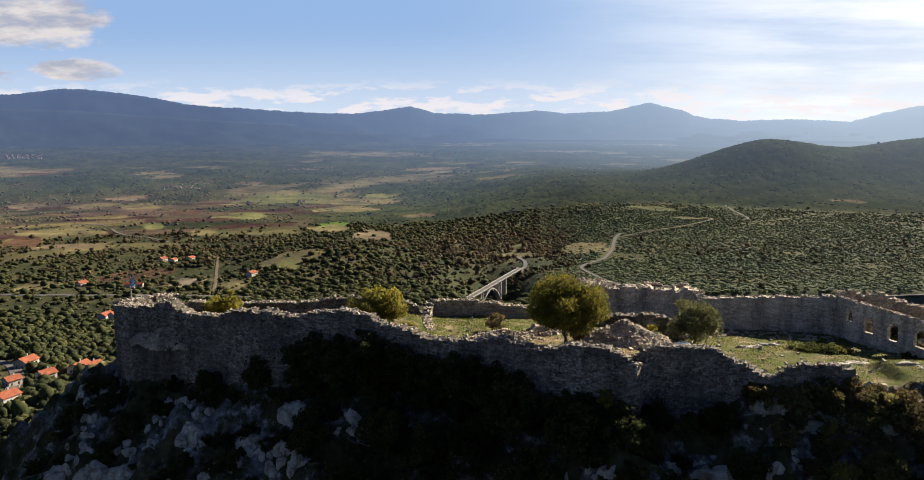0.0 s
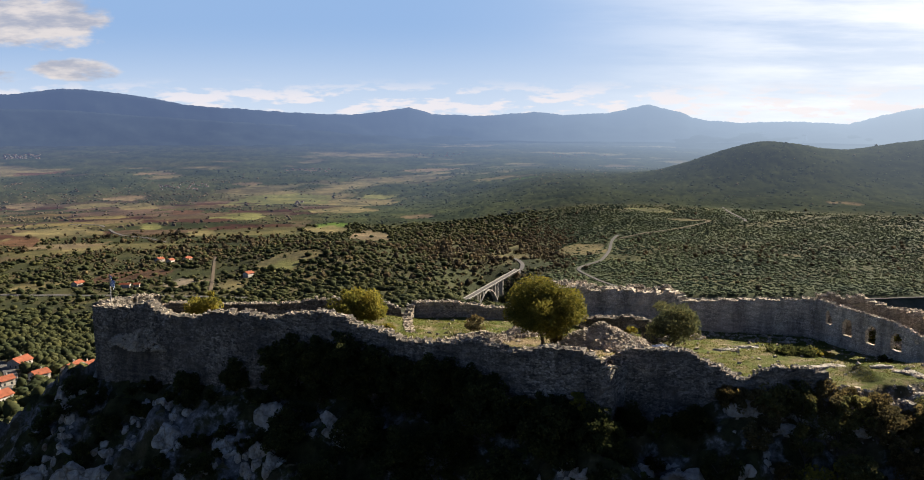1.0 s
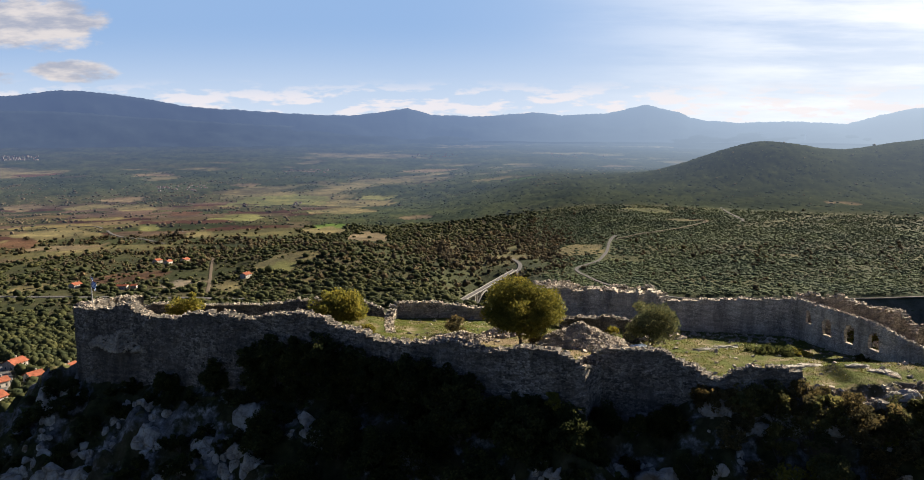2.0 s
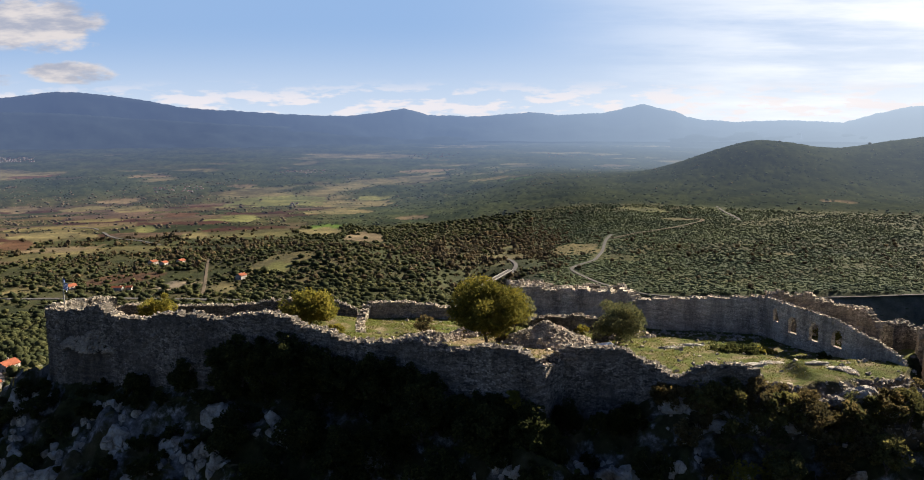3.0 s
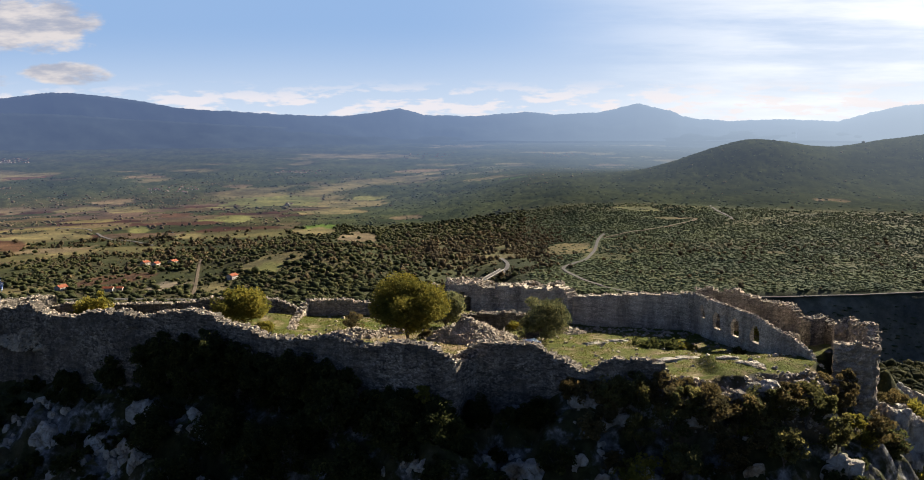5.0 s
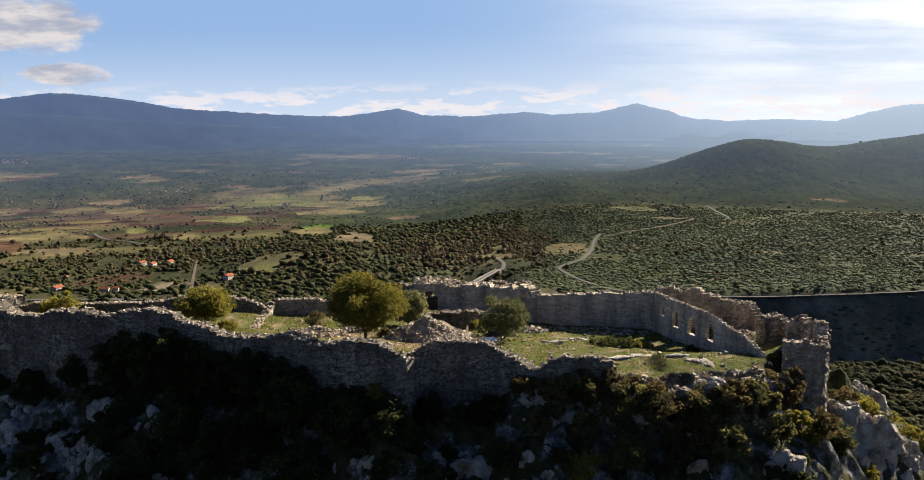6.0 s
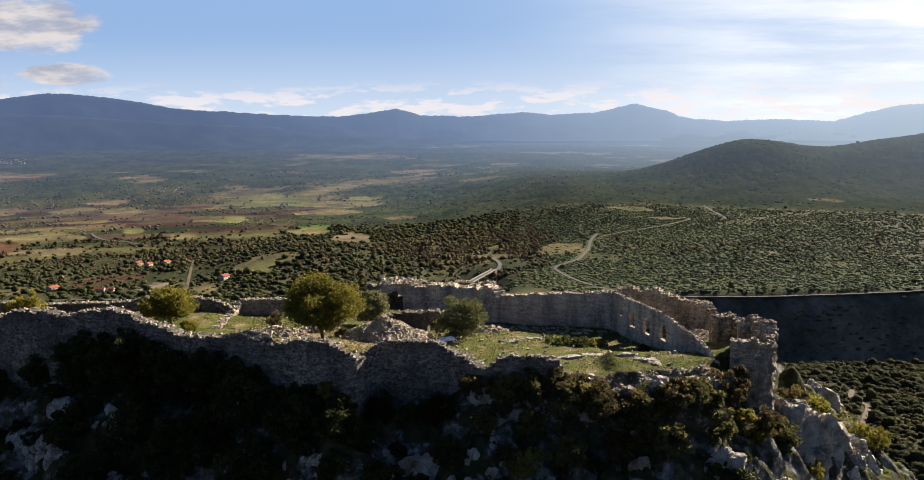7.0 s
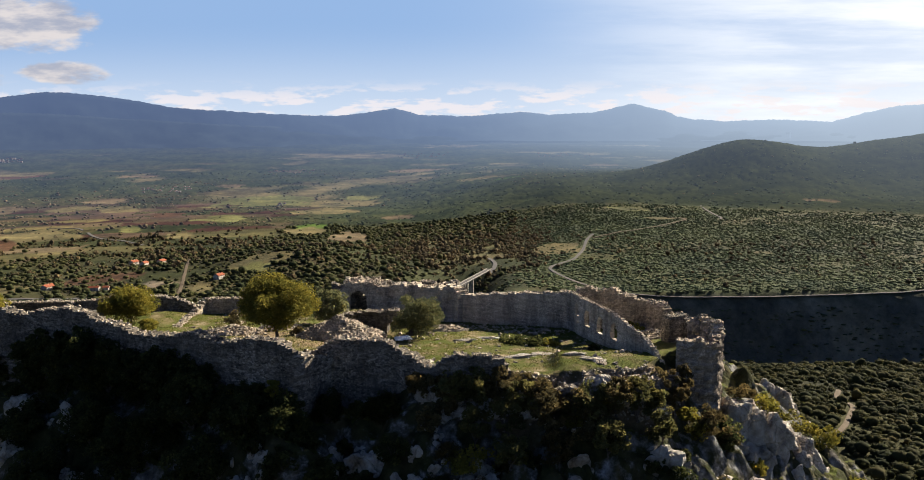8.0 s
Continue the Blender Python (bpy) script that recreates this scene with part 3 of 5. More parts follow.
ridge("backdrop_ridge", 4890, [(-0.9, 0.034), (-0.5645, 0.0366), (-0.528, 0.0407), (-0.4938, 0.0434), (-0.4557, 0.0418), (-0.42, 0.0375), (-0.381, 0.0317), (-0.3475, 0.0251), (-0.3176, 0.0222), (-0.2722, 0.0195), (-0.2327, 0.0168), (-0.189, 0.0143),
      (-0.1309, 0.0134), (-0.1017, 0.0176), (-0.0697, 0.0225), (-0.0545, 0.0189), (-0.04, 0.0138), (0.0145, 0.0121), (0.0909, 0.0169), (0.1201, 0.0131), (0.1491, 0.0152), (0.1746, 0.0151)]
      + [(0.2, 0.0207), (0.2238, 0.0264), (0.2472, 0.0213), (0.2655, 0.0176), (0.2804, 0.0104), (0.306, 0.0067), (0.3426, 0.0044), (0.4008, 0.0063), (0.474, 0.0031), (0.5099, 0.0131), (0.5458, 0.0208), (0.5732, 0.0236), (0.9, 0.025)],
      -60, 0.7, 0.84, 71, 20)
ridge("backdrop_foothills", 4720, [(-0.9, 0.0215), (-0.566, 0.0194), (-0.4936, 0.0177), (-0.4215, 0.0124), (-0.3491, 0.0078), (-0.2622, 0.0024), (-0.1313, -0.0032), (0.0145, -0.0059), (0.1604, -0.0065), (0.9, -0.0096)],
      -90, 0.6, 0.72, 72, 16)


# ---- castle walls ----
def ruin_wall(name, pts, thick, mat, cell=0.34, jag=0.5, seed=1, holes=(), parent=None, label="", teeth=0.0, rough=0.19):
    """A rough masonry wall along pts (x, y, foot, top): cells of stone, broken along the top; holes are
    (start, end, sill, head, arched) in metres along the wall and up."""
    rng = random.Random(seed)
    seg = [math.hypot(b[0] - a[0], b[1] - a[1]) for a, b in zip(pts, pts[1:])]
    length = [0]
    for s in seg:
        length.append(length[-1] + s)
    cols = max(2, round(length[-1] / cell))
    step = length[-1] / cols
    S = np.arange(cols + 1) * step
    px, py, foot, top = (np.interp(S, length, [p[k] for p in pts]) for k in range(4))
    tx, ty = np.gradient(px, S), np.gradient(py, S)
    norm = np.hypot(tx, ty)
    nx, ny = ty / norm, -tx / norm
    mid = (np.arange(cols) + 0.5) * step
    t_mid = np.interp(mid, length, [p[3] for p in pts]) + jag * fbm(mid / 2.6, mid * 0 + seed, seed, 3) * 1.6
    t_mid += teeth * np.array([rng.uniform(-1, 1) for _ in mid])
    f_mid = np.interp(mid, length, [p[2] for p in pts])
    z0 = float(foot.min())
    rows = int((t_mid.max() - z0) / cell) + 2
    solid = np.zeros((cols, rows), bool)
    zc = z0 + (np.arange(rows) + 0.5) * cell
    solid[:] = (zc[None] < t_mid[:, None]) & (zc[None] > f_mid[:, None] - cell)
    for s0, s1, b, t, arched in holes:
        for i in range(cols):
            if s0 < mid[i] < s1:
                k = (mid[i] - s0) / (s1 - s0) * 2 - 1
                head = t - (s1 - s0) / 2 * (1 - math.sqrt(max(0, 1 - k * k))) if arched else t
                solid[i] &= ~((zc > b) & (zc < head))
    verts, faces, seen = [], [], {}
    h = thick / 2

    def vert(side, i, j):
        key = (side, i, j)
        if key not in seen:
            z = z0 + j * cell
            q = Vector((px[i] * 1.3, py[i] * 1.3 + side * 3.1, z * 1.3))
            d = rough * noise.noise(q) + 0.6 * rough * noise.noise(q * 2.7)
            along = 0.3 * cell * noise.noise(q * 3.3 + Vector((9, 0, 0)))
            o = side * (h + d)
            seen[key] = len(verts)
            verts.append((px[i] + nx[i] * o + along * tx[i], py[i] + ny[i] * o + along * ty[i], z + 0.42 * cell * noise.noise(q * 3.1 + Vector((0, 7, 0)))))
        return seen[key]

    for i in range(cols):
        for j in range(rows):
            if not solid[i, j]:
                continue
            f = [vert(1, i, j), vert(1, i + 1, j), vert(1, i + 1, j + 1), vert(1, i, j + 1)]
            b = [vert(-1, i, j), vert(-1, i + 1, j), vert(-1, i + 1, j + 1), vert(-1, i, j + 1)]
            faces.append(f)
            faces.append(b[::-1])
            if i == 0 or not solid[i - 1, j]:
                faces.append([f[0], f[3], b[3], b[0]])
            if i == cols - 1 or not solid[i + 1, j]:
                faces.append([f[1], b[1], b[2], f[2]])
            if j == rows - 1 or not solid[i, j + 1]:
                faces.append([f[3], f[2], b[2], b[3]])
            if j > 0 and not solid[i, j - 1]:
                faces.append([f[0], b[0], b[1], f[1]])
    ob = put(name, mesh_of(name, verts, faces), mat, parent, label)
    rim = [(px[i], py[i], z0 + (int(np.nonzero(solid[i])[0].max()) + 1) * cell, nx[i], ny[i]) for i in range(cols) if solid[i].any()]
    return ob, rim


def stone_bits(spots, mat, seed, name="loose_stone", parent=None, label=""):
    """Broken stones lying at spots (x, y, z, size), joined."""
    rng = random.Random(seed)
    base = [(-1, -1, -1), (1, -1, -1), (1, 1, -1), (-1, 1, -1), (-0.8, -0.8, 1), (0.8, -0.8, 1), (0.8, 0.8, 1), (-0.8, 0.8, 1)]
    quad = [(0, 3, 2, 1), (4, 5, 6, 7), (0, 1, 5, 4), (1, 2, 6, 5), (2, 3, 7, 6), (3, 0, 4, 7)]
    V, F = [], []
    for x, y, z, s in spots:
        rot = Euler((rng.uniform(-0.5, 0.5), rng.uniform(-0.5, 0.5), rng.uniform(0, 6.3))).to_matrix()
        sc = Vector((s * rng.uniform(0.7, 1.3), s * rng.uniform(0.6, 1.1), s * rng.uniform(0.4, 0.8))) * 0.5
        k = len(V)
        for q in base:
            v = rot @ Vector([c * w * rng.uniform(0.65, 1.15) for c, w in zip(q, sc)])
            V.append((x + v.x, y + v.y, z + v.z))
        F += [tuple(k + i for i in f) for f in quad]
    return put(name, mesh_of(name, V, F), mat, parent, label)


def rim_stones(rim, thick, mat, seed, parent, per=2.2, size=(0.2, 0.55)):
    rng = random.Random(seed)
    spots = []
    for x, y, z, nx, ny in rim:
        for _ in range(int(per) + (rng.random() < per % 1)):
            o = rng.uniform(-0.5, 0.5) * thick
            s = rng.uniform(*size)
            spots.append((x + nx * o + rng.uniform(-0.15, 0.15), y + ny * o + rng.uniform(-0.15, 0.15), z + 0.12 * s, s))
    ob = stone_bits(spots, mat, seed, "broken_crest", parent, "sunlit broken stones along the crest")
    ob["kind"] = "stuff"
    return ob


def wall_thing(name, pts, thick, label, seed, **kw):
    if kw.pop("deep", True):
        pts = [(x, y, f - 4.0, t) for x, y, f, t in pts]
    root = empty(name, pts[0][0], pts[0][1], min(p[2] for p in pts))
    per = kw.pop("per", 2.8)
    size = kw.pop("size", (0.15, 0.45))
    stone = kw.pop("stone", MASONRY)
    inv = root.matrix_basis.inverted()
    body, rim = ruin_wall("masonry", pts, thick, stone, seed=seed, **kw)
    body.parent, body.matrix_parent_inverse = root, inv
    crest = rim_stones(rim, thick, LOOSE, seed + 50, None, per, size)
    crest.parent, crest.matrix_parent_inverse = root, inv
    tagged(root, label, "ruined wall")
    return root


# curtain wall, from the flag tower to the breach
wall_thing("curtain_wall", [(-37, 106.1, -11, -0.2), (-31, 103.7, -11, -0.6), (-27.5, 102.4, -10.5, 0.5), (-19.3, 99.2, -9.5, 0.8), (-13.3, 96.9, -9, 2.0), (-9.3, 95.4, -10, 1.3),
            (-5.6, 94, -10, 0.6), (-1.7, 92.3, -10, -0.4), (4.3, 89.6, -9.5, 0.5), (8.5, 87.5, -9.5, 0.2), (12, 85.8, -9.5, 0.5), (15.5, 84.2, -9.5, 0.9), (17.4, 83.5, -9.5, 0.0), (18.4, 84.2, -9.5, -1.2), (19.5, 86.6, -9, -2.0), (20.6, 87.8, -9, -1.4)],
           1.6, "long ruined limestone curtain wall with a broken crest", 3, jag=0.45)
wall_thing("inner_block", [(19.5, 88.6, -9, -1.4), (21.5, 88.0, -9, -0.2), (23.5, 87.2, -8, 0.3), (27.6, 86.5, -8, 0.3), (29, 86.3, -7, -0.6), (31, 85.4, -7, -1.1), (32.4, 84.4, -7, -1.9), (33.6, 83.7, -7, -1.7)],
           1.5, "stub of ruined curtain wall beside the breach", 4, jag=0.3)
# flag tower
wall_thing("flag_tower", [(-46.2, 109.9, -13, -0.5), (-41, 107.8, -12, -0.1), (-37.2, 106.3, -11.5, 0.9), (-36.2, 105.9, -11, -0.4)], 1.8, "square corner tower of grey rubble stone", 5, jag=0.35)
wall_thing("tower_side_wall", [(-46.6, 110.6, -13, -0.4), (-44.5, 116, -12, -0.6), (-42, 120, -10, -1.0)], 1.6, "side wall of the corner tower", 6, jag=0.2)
# back wall on the left
wall_thing("back_wall", [(-42, 119.5, -8, -2.5), (-25, 121, -7, -2.6), (-14, 122.5, -7, -1.9), (-9, 123, -7, -2.6), (-6.5, 123.2, -7, -3.6), (-5.6, 123.3, -7, -4.6)], 1.3, "low ruined back wall with bleached stones", 7, jag=0.25)
wall_thing("inner_wall", [(-3.2, 106, -6, -3.1), (-4.0, 111, -6, -3.5), (-4.8, 118, -6, -3.9), (-4.2, 122, -7, -2.6), (0, 122.6, -7, -2.4), (5, 122.3, -7, -2.7), (8, 121.7, -7, -3.2), (12, 121.7, -7, -3.5), (15.5, 122.4, -7, -3.2), (17, 123.2, -7, -3.6)], 1.2, "low curved inner wall of rubble stone", 8, stone=TOWER_MASONRY, jag=0.15)
# far hall with an arch
wall_thing("vaulted_hall", [(17.0, 124.6, -7, -1.6), (18.2, 124.7, -7, -0.5), (22.2, 124.9, -7, -0.4), (22.8, 125, -7, -1.0), (25.0, 125, -7, -1.4), (25.5, 125, -7, -0.7), (27.3, 124.9, -7, -0.7), (27.8, 124.8, -7, -1.4), (28.3, 124.7, -7, -0.8),
            (29.5, 124.5, -7, -0.8), (30.2, 124.3, -7, -1.3), (31.4, 124, -7, -0.9), (33.2, 123.5, -7, -0.9), (33.8, 123.2, -7, -1.6), (34.6, 122.8, -7, -0.8), (36.1, 122, -7, -0.9), (36.8, 121, -7, -1.9)],
           2.2, "ruined hall with a dark arched opening", 9, stone=BOUNCE_LIT_MASONRY, jag=0.25, cell=0.3, size=(0.15, 0.4), holes=[(1.4, 4.1, -7, -1.75, True)])
wall_thing("hall_rear_wall", [(15, 128.6, -8, -1.6), (22, 128.8, -8, -1.2), (30, 128.4, -8, -1.4), (36, 126, -8, -1.2)], 1.2, "rear wall of the ruined hall", 29, jag=0.4, holes=[(5.2, 6.0, -3.6, -2.4, True)])
roof_bm = bmesh.new()
bmesh.ops.create_grid(roof_bm, x_segments=30, y_segments=16, size=0.5)
for v in roof_bm.verts:
    v.co = Vector((v.co.x * 7, v.co.y * 5.2, 0.5 - 2.0 * v.co.y ** 2 + 0.3 * noise.noise(Vector((v.co.x * 9, v.co.y * 5, 4)))))
bmesh.ops.solidify(roof_bm, geom=roof_bm.faces[:], thickness=0.5)
hall_roof = part("hall_vault", roof_bm, MASONRY, None)
hall_roof.matrix_basis = pose(20.6, 126.7, -1.55)
tagged(hall_roof, "rough stone vault roofing the ruined hall", "vault")
wall_thing("vault_wall", [(17.5, 115.6, -7, -3.6), (20, 114.2, -7, -2.9), (24, 112.6, -7, -2.4), (27, 112, -7, -2.3), (29.5, 112.0, -7, -2.9), (31, 112.4, -7, -4.2)], 1.6, "low overgrown vault with a dark arched doorway", 30, jag=0.35, holes=[(8.9, 11.9, -7, -3.3, True)])
wall_thing("far_wall", [(36.9, 121.2, -7, -1.9), (44, 117.4, -6, -0.9), (50, 114, -6, -0.1), (52.6, 112.6, -6, 0.4)], 1.3, "tall straight smooth courtyard wall, coloured paler for bounced light", 10, stone=BOUNCE_LIT_MASONRY, jag=0.1, rough=0.1, per=2.6, size=(0.12, 0.34))
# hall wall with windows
wall_thing("window_wall", [(52.0, 112.4, -6, 0.4), (53.8, 104.8, -5, 0.6), (55.9, 97.1, -5, 0.4), (57.9, 91, -4.5, -0.6), (58.6, 88.6, -4, -1.3), (58.9, 87.6, -4, -2.2)], 0.5, "ruined hall wall with narrow window openings", 11, stone=BOUNCE_LIT_MASONRY, jag=0.15, cell=0.24, rough=0.12, per=1.8, size=(0.12, 0.36),
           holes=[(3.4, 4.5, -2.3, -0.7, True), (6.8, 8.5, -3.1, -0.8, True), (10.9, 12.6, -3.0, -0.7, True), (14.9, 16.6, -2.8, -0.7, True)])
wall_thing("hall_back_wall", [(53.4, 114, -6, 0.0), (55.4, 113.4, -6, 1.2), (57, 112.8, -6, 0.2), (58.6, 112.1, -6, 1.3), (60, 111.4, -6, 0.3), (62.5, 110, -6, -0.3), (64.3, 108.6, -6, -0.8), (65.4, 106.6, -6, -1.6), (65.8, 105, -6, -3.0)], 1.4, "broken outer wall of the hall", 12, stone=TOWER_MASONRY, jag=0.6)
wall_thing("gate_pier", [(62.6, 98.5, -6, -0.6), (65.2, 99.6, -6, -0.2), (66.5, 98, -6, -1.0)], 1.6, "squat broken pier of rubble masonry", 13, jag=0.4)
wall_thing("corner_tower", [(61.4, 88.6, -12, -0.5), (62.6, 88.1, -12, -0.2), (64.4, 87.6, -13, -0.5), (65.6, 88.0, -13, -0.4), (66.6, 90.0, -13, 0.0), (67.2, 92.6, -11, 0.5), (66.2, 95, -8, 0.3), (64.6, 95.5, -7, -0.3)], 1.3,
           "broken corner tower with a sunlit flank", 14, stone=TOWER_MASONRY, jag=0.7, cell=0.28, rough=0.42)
wall_thing("outer_wall_fragment", [(33.4, 83.6, -7, -1.5), (34.4, 83.3, -7, -0.7), (36.5, 83.0, -7, -0.6), (39.2, 82.8, -7, -0.9), (40.6, 82.7, -7, -1.0), (41.4, 82.8, -7, -2.4)], 1.2, "low fragment of outer wall overgrown with bushes", 15, jag=0.5)

wall_thing("shelf_wall", [(43.5, 80.6, -8, -4.6), (45, 80.4, -8, -3.6), (47.5, 79.9, -8, -3.2), (49.2, 80.2, -8, -4.1), (51.5, 80.8, -8, -4.6), (53.5, 81.4, -8, -3.3), (56, 82.0, -8, -3.1), (58.4, 82.8, -8, -3.8), (60, 84.7, -8, -3.2)], 1.2, "broken retaining wall under the courtyard shelf", 31, jag=0.7, rough=0.3)


# ---- trees ----
def tree_parts(root, height, spread, mat, seed, trunk_h=0.3, clumps=60, leaves=90, leaf=0.32, flat=0.8):
    """Trunk with limbs, and a crown of leaf clumps with gaps, under root."""
    rng = random.Random(seed)
    bm = bmesh.new()

    def limb(a, b, r0, r1):
        way = (b - a).normalized()
        side = way.orthogonal().normalized()
        up = way.cross(side)
        rings = []
        for p, r in ((a, r0), ((a + b) / 2 + Vector((rng.uniform(-1, 1), rng.uniform(-1, 1), 0)) * r0 * 0.6, (r0 + r1) / 2), (b, r1)):
            rings.append([bm.verts.new(p + (side * math.cos(k) + up * math.sin(k)) * r) for k in np.linspace(0, 2 * math.pi, 7)[:-1]])
        for q, w in zip(rings, rings[1:]):
            for k in range(6):
                bm.faces.new((q[k], q[(k + 1) % 6], w[(k + 1) % 6], w[k]))

    fork = Vector((rng.uniform(-0.2, 0.2), rng.uniform(-0.2, 0.2), height * trunk_h))
    limb(Vector((0, 0, -0.4)), fork, height * 0.035 + 0.03, height * 0.026)
    centres = []
    cz, rz = height * (trunk_h + 1) / 2 + 0.06 * height, height * (1 - trunk_h) / 2 * 1.05
    while len(centres) < clumps:
        v = Vector((rng.gauss(0, 1), rng.gauss(0, 1), rng.gauss(0, 1))).normalized() * rng.uniform(0.45, 0.98)
        wob = 1 + 0.38 * noise.noise(v * 2.1 + Vector((seed, 0, 0)))
        c = Vector((v.x * spread * wob, v.y * spread * wob, cz + v.z * rz * wob))
        if v.z < -0.75:
            continue
        centres.append(c)
    for c in centres[:8]:
        limb(fork, fork.lerp(c, 0.85), height * 0.016, height * 0.005)
    trunk = part("trunk", bm, BARK, root)
    V, F = [], []
    for c in centres:
        rad = spread * rng.uniform(0.2, 0.4)
        for _ in range(leaves):
            d = Vector((rng.gauss(0, 1), rng.gauss(0, 1), rng.gauss(0, 1))).normalized() * rad * rng.uniform(0.35, 1.0) ** 0.5
            d.z *= flat
            p = c + d
            a = Vector((rng.uniform(-1, 1), rng.uniform(-1, 1), rng.uniform(-1, 1))).normalized()
            b = a.orthogonal().normalized()
            s = leaf * rng.uniform(0.5, 1.1)
            k = len(V)
            V += [p - a * s, p + b * s * 0.55, p + a * s, p - b * s * 0.55]
            F.append((k, k + 1, k + 2, k + 3))
    put("crown", mesh_of("crown", V, np.array(F)), mat, root)


def tree(name, x, y, height, spread, mat, seed, label, z=None, **kw):
    root = empty(name, x, y, float(ground_z(np.array([x]), np.array([y]))[0]) if z is None else z, random.Random(seed).uniform(0, 360))
    tree_parts(root, height, spread, mat, seed, **kw)
    tagged(root, label, "tree" if height > 3 else "bush")
    return root


tree("oak_tree", 13.0, 96, 6.8, 4.5, LEAF_OLIVE, 1, "round yellow-green oak tree in the castle courtyard", z=-2.0, clumps=150, leaves=280, trunk_h=0.22, leaf=0.2)
tree("olive_tree", 30.5, 103.5, 5.0, 3.0, LEAF_SILVER, 2, "grey-green olive tree beside the rubble", clumps=70, leaves=140, trunk_h=0.08, leaf=0.2)
tree("olive_tree", 17.4, 110.0, 4.8, 2.6, LEAF_SILVER, 3, "small grey-green olive tree behind the rubble heap", clumps=55, leaves=110, trunk_h=0.08, leaf=0.2)
tree("oak_tree", -10.2, 108, 4.2, 3.6, LEAF_OLIVE, 4, "low spreading yellow-green oak behind the curtain wall", z=-2.6, clumps=80, leaves=150, trunk_h=0.08, leaf=0.22)
tree("oak_tree", -33, 113, 4.2, 2.5, LEAF_OLIVE, 5, "yellow-green oak by the flag tower", z=-4.0, clumps=45, leaves=110, trunk_h=0.1, leaf=0.22)


# ---- woods of the valley ----
def woods(name, mat, label, spots, seed, tall=0.62, leaves=14, soft=False):
    """Many tree crowns with uneven outlines, joined; spots are rows of x, y, z, radius."""
    rng = np.random.default_rng(seed)
    n, k = len(spots), leaves
    d = rng.normal(size=(n, k, 3))
    d /= np.linalg.norm(d, axis=-1, keepdims=True)
    d *= rng.uniform(0.35, 1.0, (n, k, 1)) ** 0.5
    rad = spots[:, None, 3:4]
    h = rad * tall * rng.uniform(0.75, 1.3, (n, 1, 1)) * np.where(rng.random((n, 1, 1)) < 0.08, 1.5, 1.0)
    C = spots[:, None, :3] + d * np.concatenate([rad, rad, h], -1) + np.concatenate([0 * h, 0 * h, 0.8 * h], -1)
    up = d * 0.8 + rng.normal(size=(n, k, 3)) * 0.45 + np.array((0, 0, 0.35))
    up /= np.linalg.norm(up, axis=-1, keepdims=True)
    a = np.cross(up, rng.normal(size=(n, k, 3)))
    a /= np.linalg.norm(a, axis=-1, keepdims=True)
    b = np.cross(up, a)
    s = rad * rng.uniform(0.22, 0.4, (n, k, 1)) * min(0.9, 2.6 / math.sqrt(leaves))
    P = np.stack([C - a * s, C + b * s * rng.uniform(0.5, 1, (n, k, 1)), C + a * s, C - b * s * rng.uniform(0.5, 1, (n, k, 1))], 2).reshape(-1, 3)
    i = np.arange(n * k)[:, None] * 4
    F = np.concatenate([i + np.array((0, 1, 2)), i + np.array((0, 2, 3))])
    # a lumpy heart of foliage inside the loose leaves
    bm = bmesh.new()
    bmesh.ops.create_icosphere(bm, subdivisions=1, radius=1.0)
    V0, F0 = np.array([v.co[:] for v in bm.verts]), np.array([[v.index for v in f.verts] for f in bm.faces])
    bm.free()
    turn = rng.uniform(0, 6.283, (n, 1))
    V = V0[None] * rng.uniform(0.85 if soft else 0.6, 1.1, (n, len(V0), 1))
    V = np.stack([V[..., 0] * np.cos(turn) - V[..., 1] * np.sin(turn), V[..., 0] * np.sin(turn) + V[..., 1] * np.cos(turn), V[..., 2]], -1)
    H = spots[:, None, :3] + V * np.concatenate([rad, rad, h], -1) * 0.9 + np.concatenate([0 * h, 0 * h, 0.75 * h], -1)
    F = np.concatenate([F, len(P) + (F0[None] + (np.arange(n) * len(V0))[:, None, None]).reshape(-1, 3)])
    ob = put(name, mesh_of(name, np.concatenate([P, H.reshape(-1, 3)]), F, soft), mat)
    return tagged(ob, label, "woodland", kind="stuff")


wood_rng = np.random.default_rng(5)


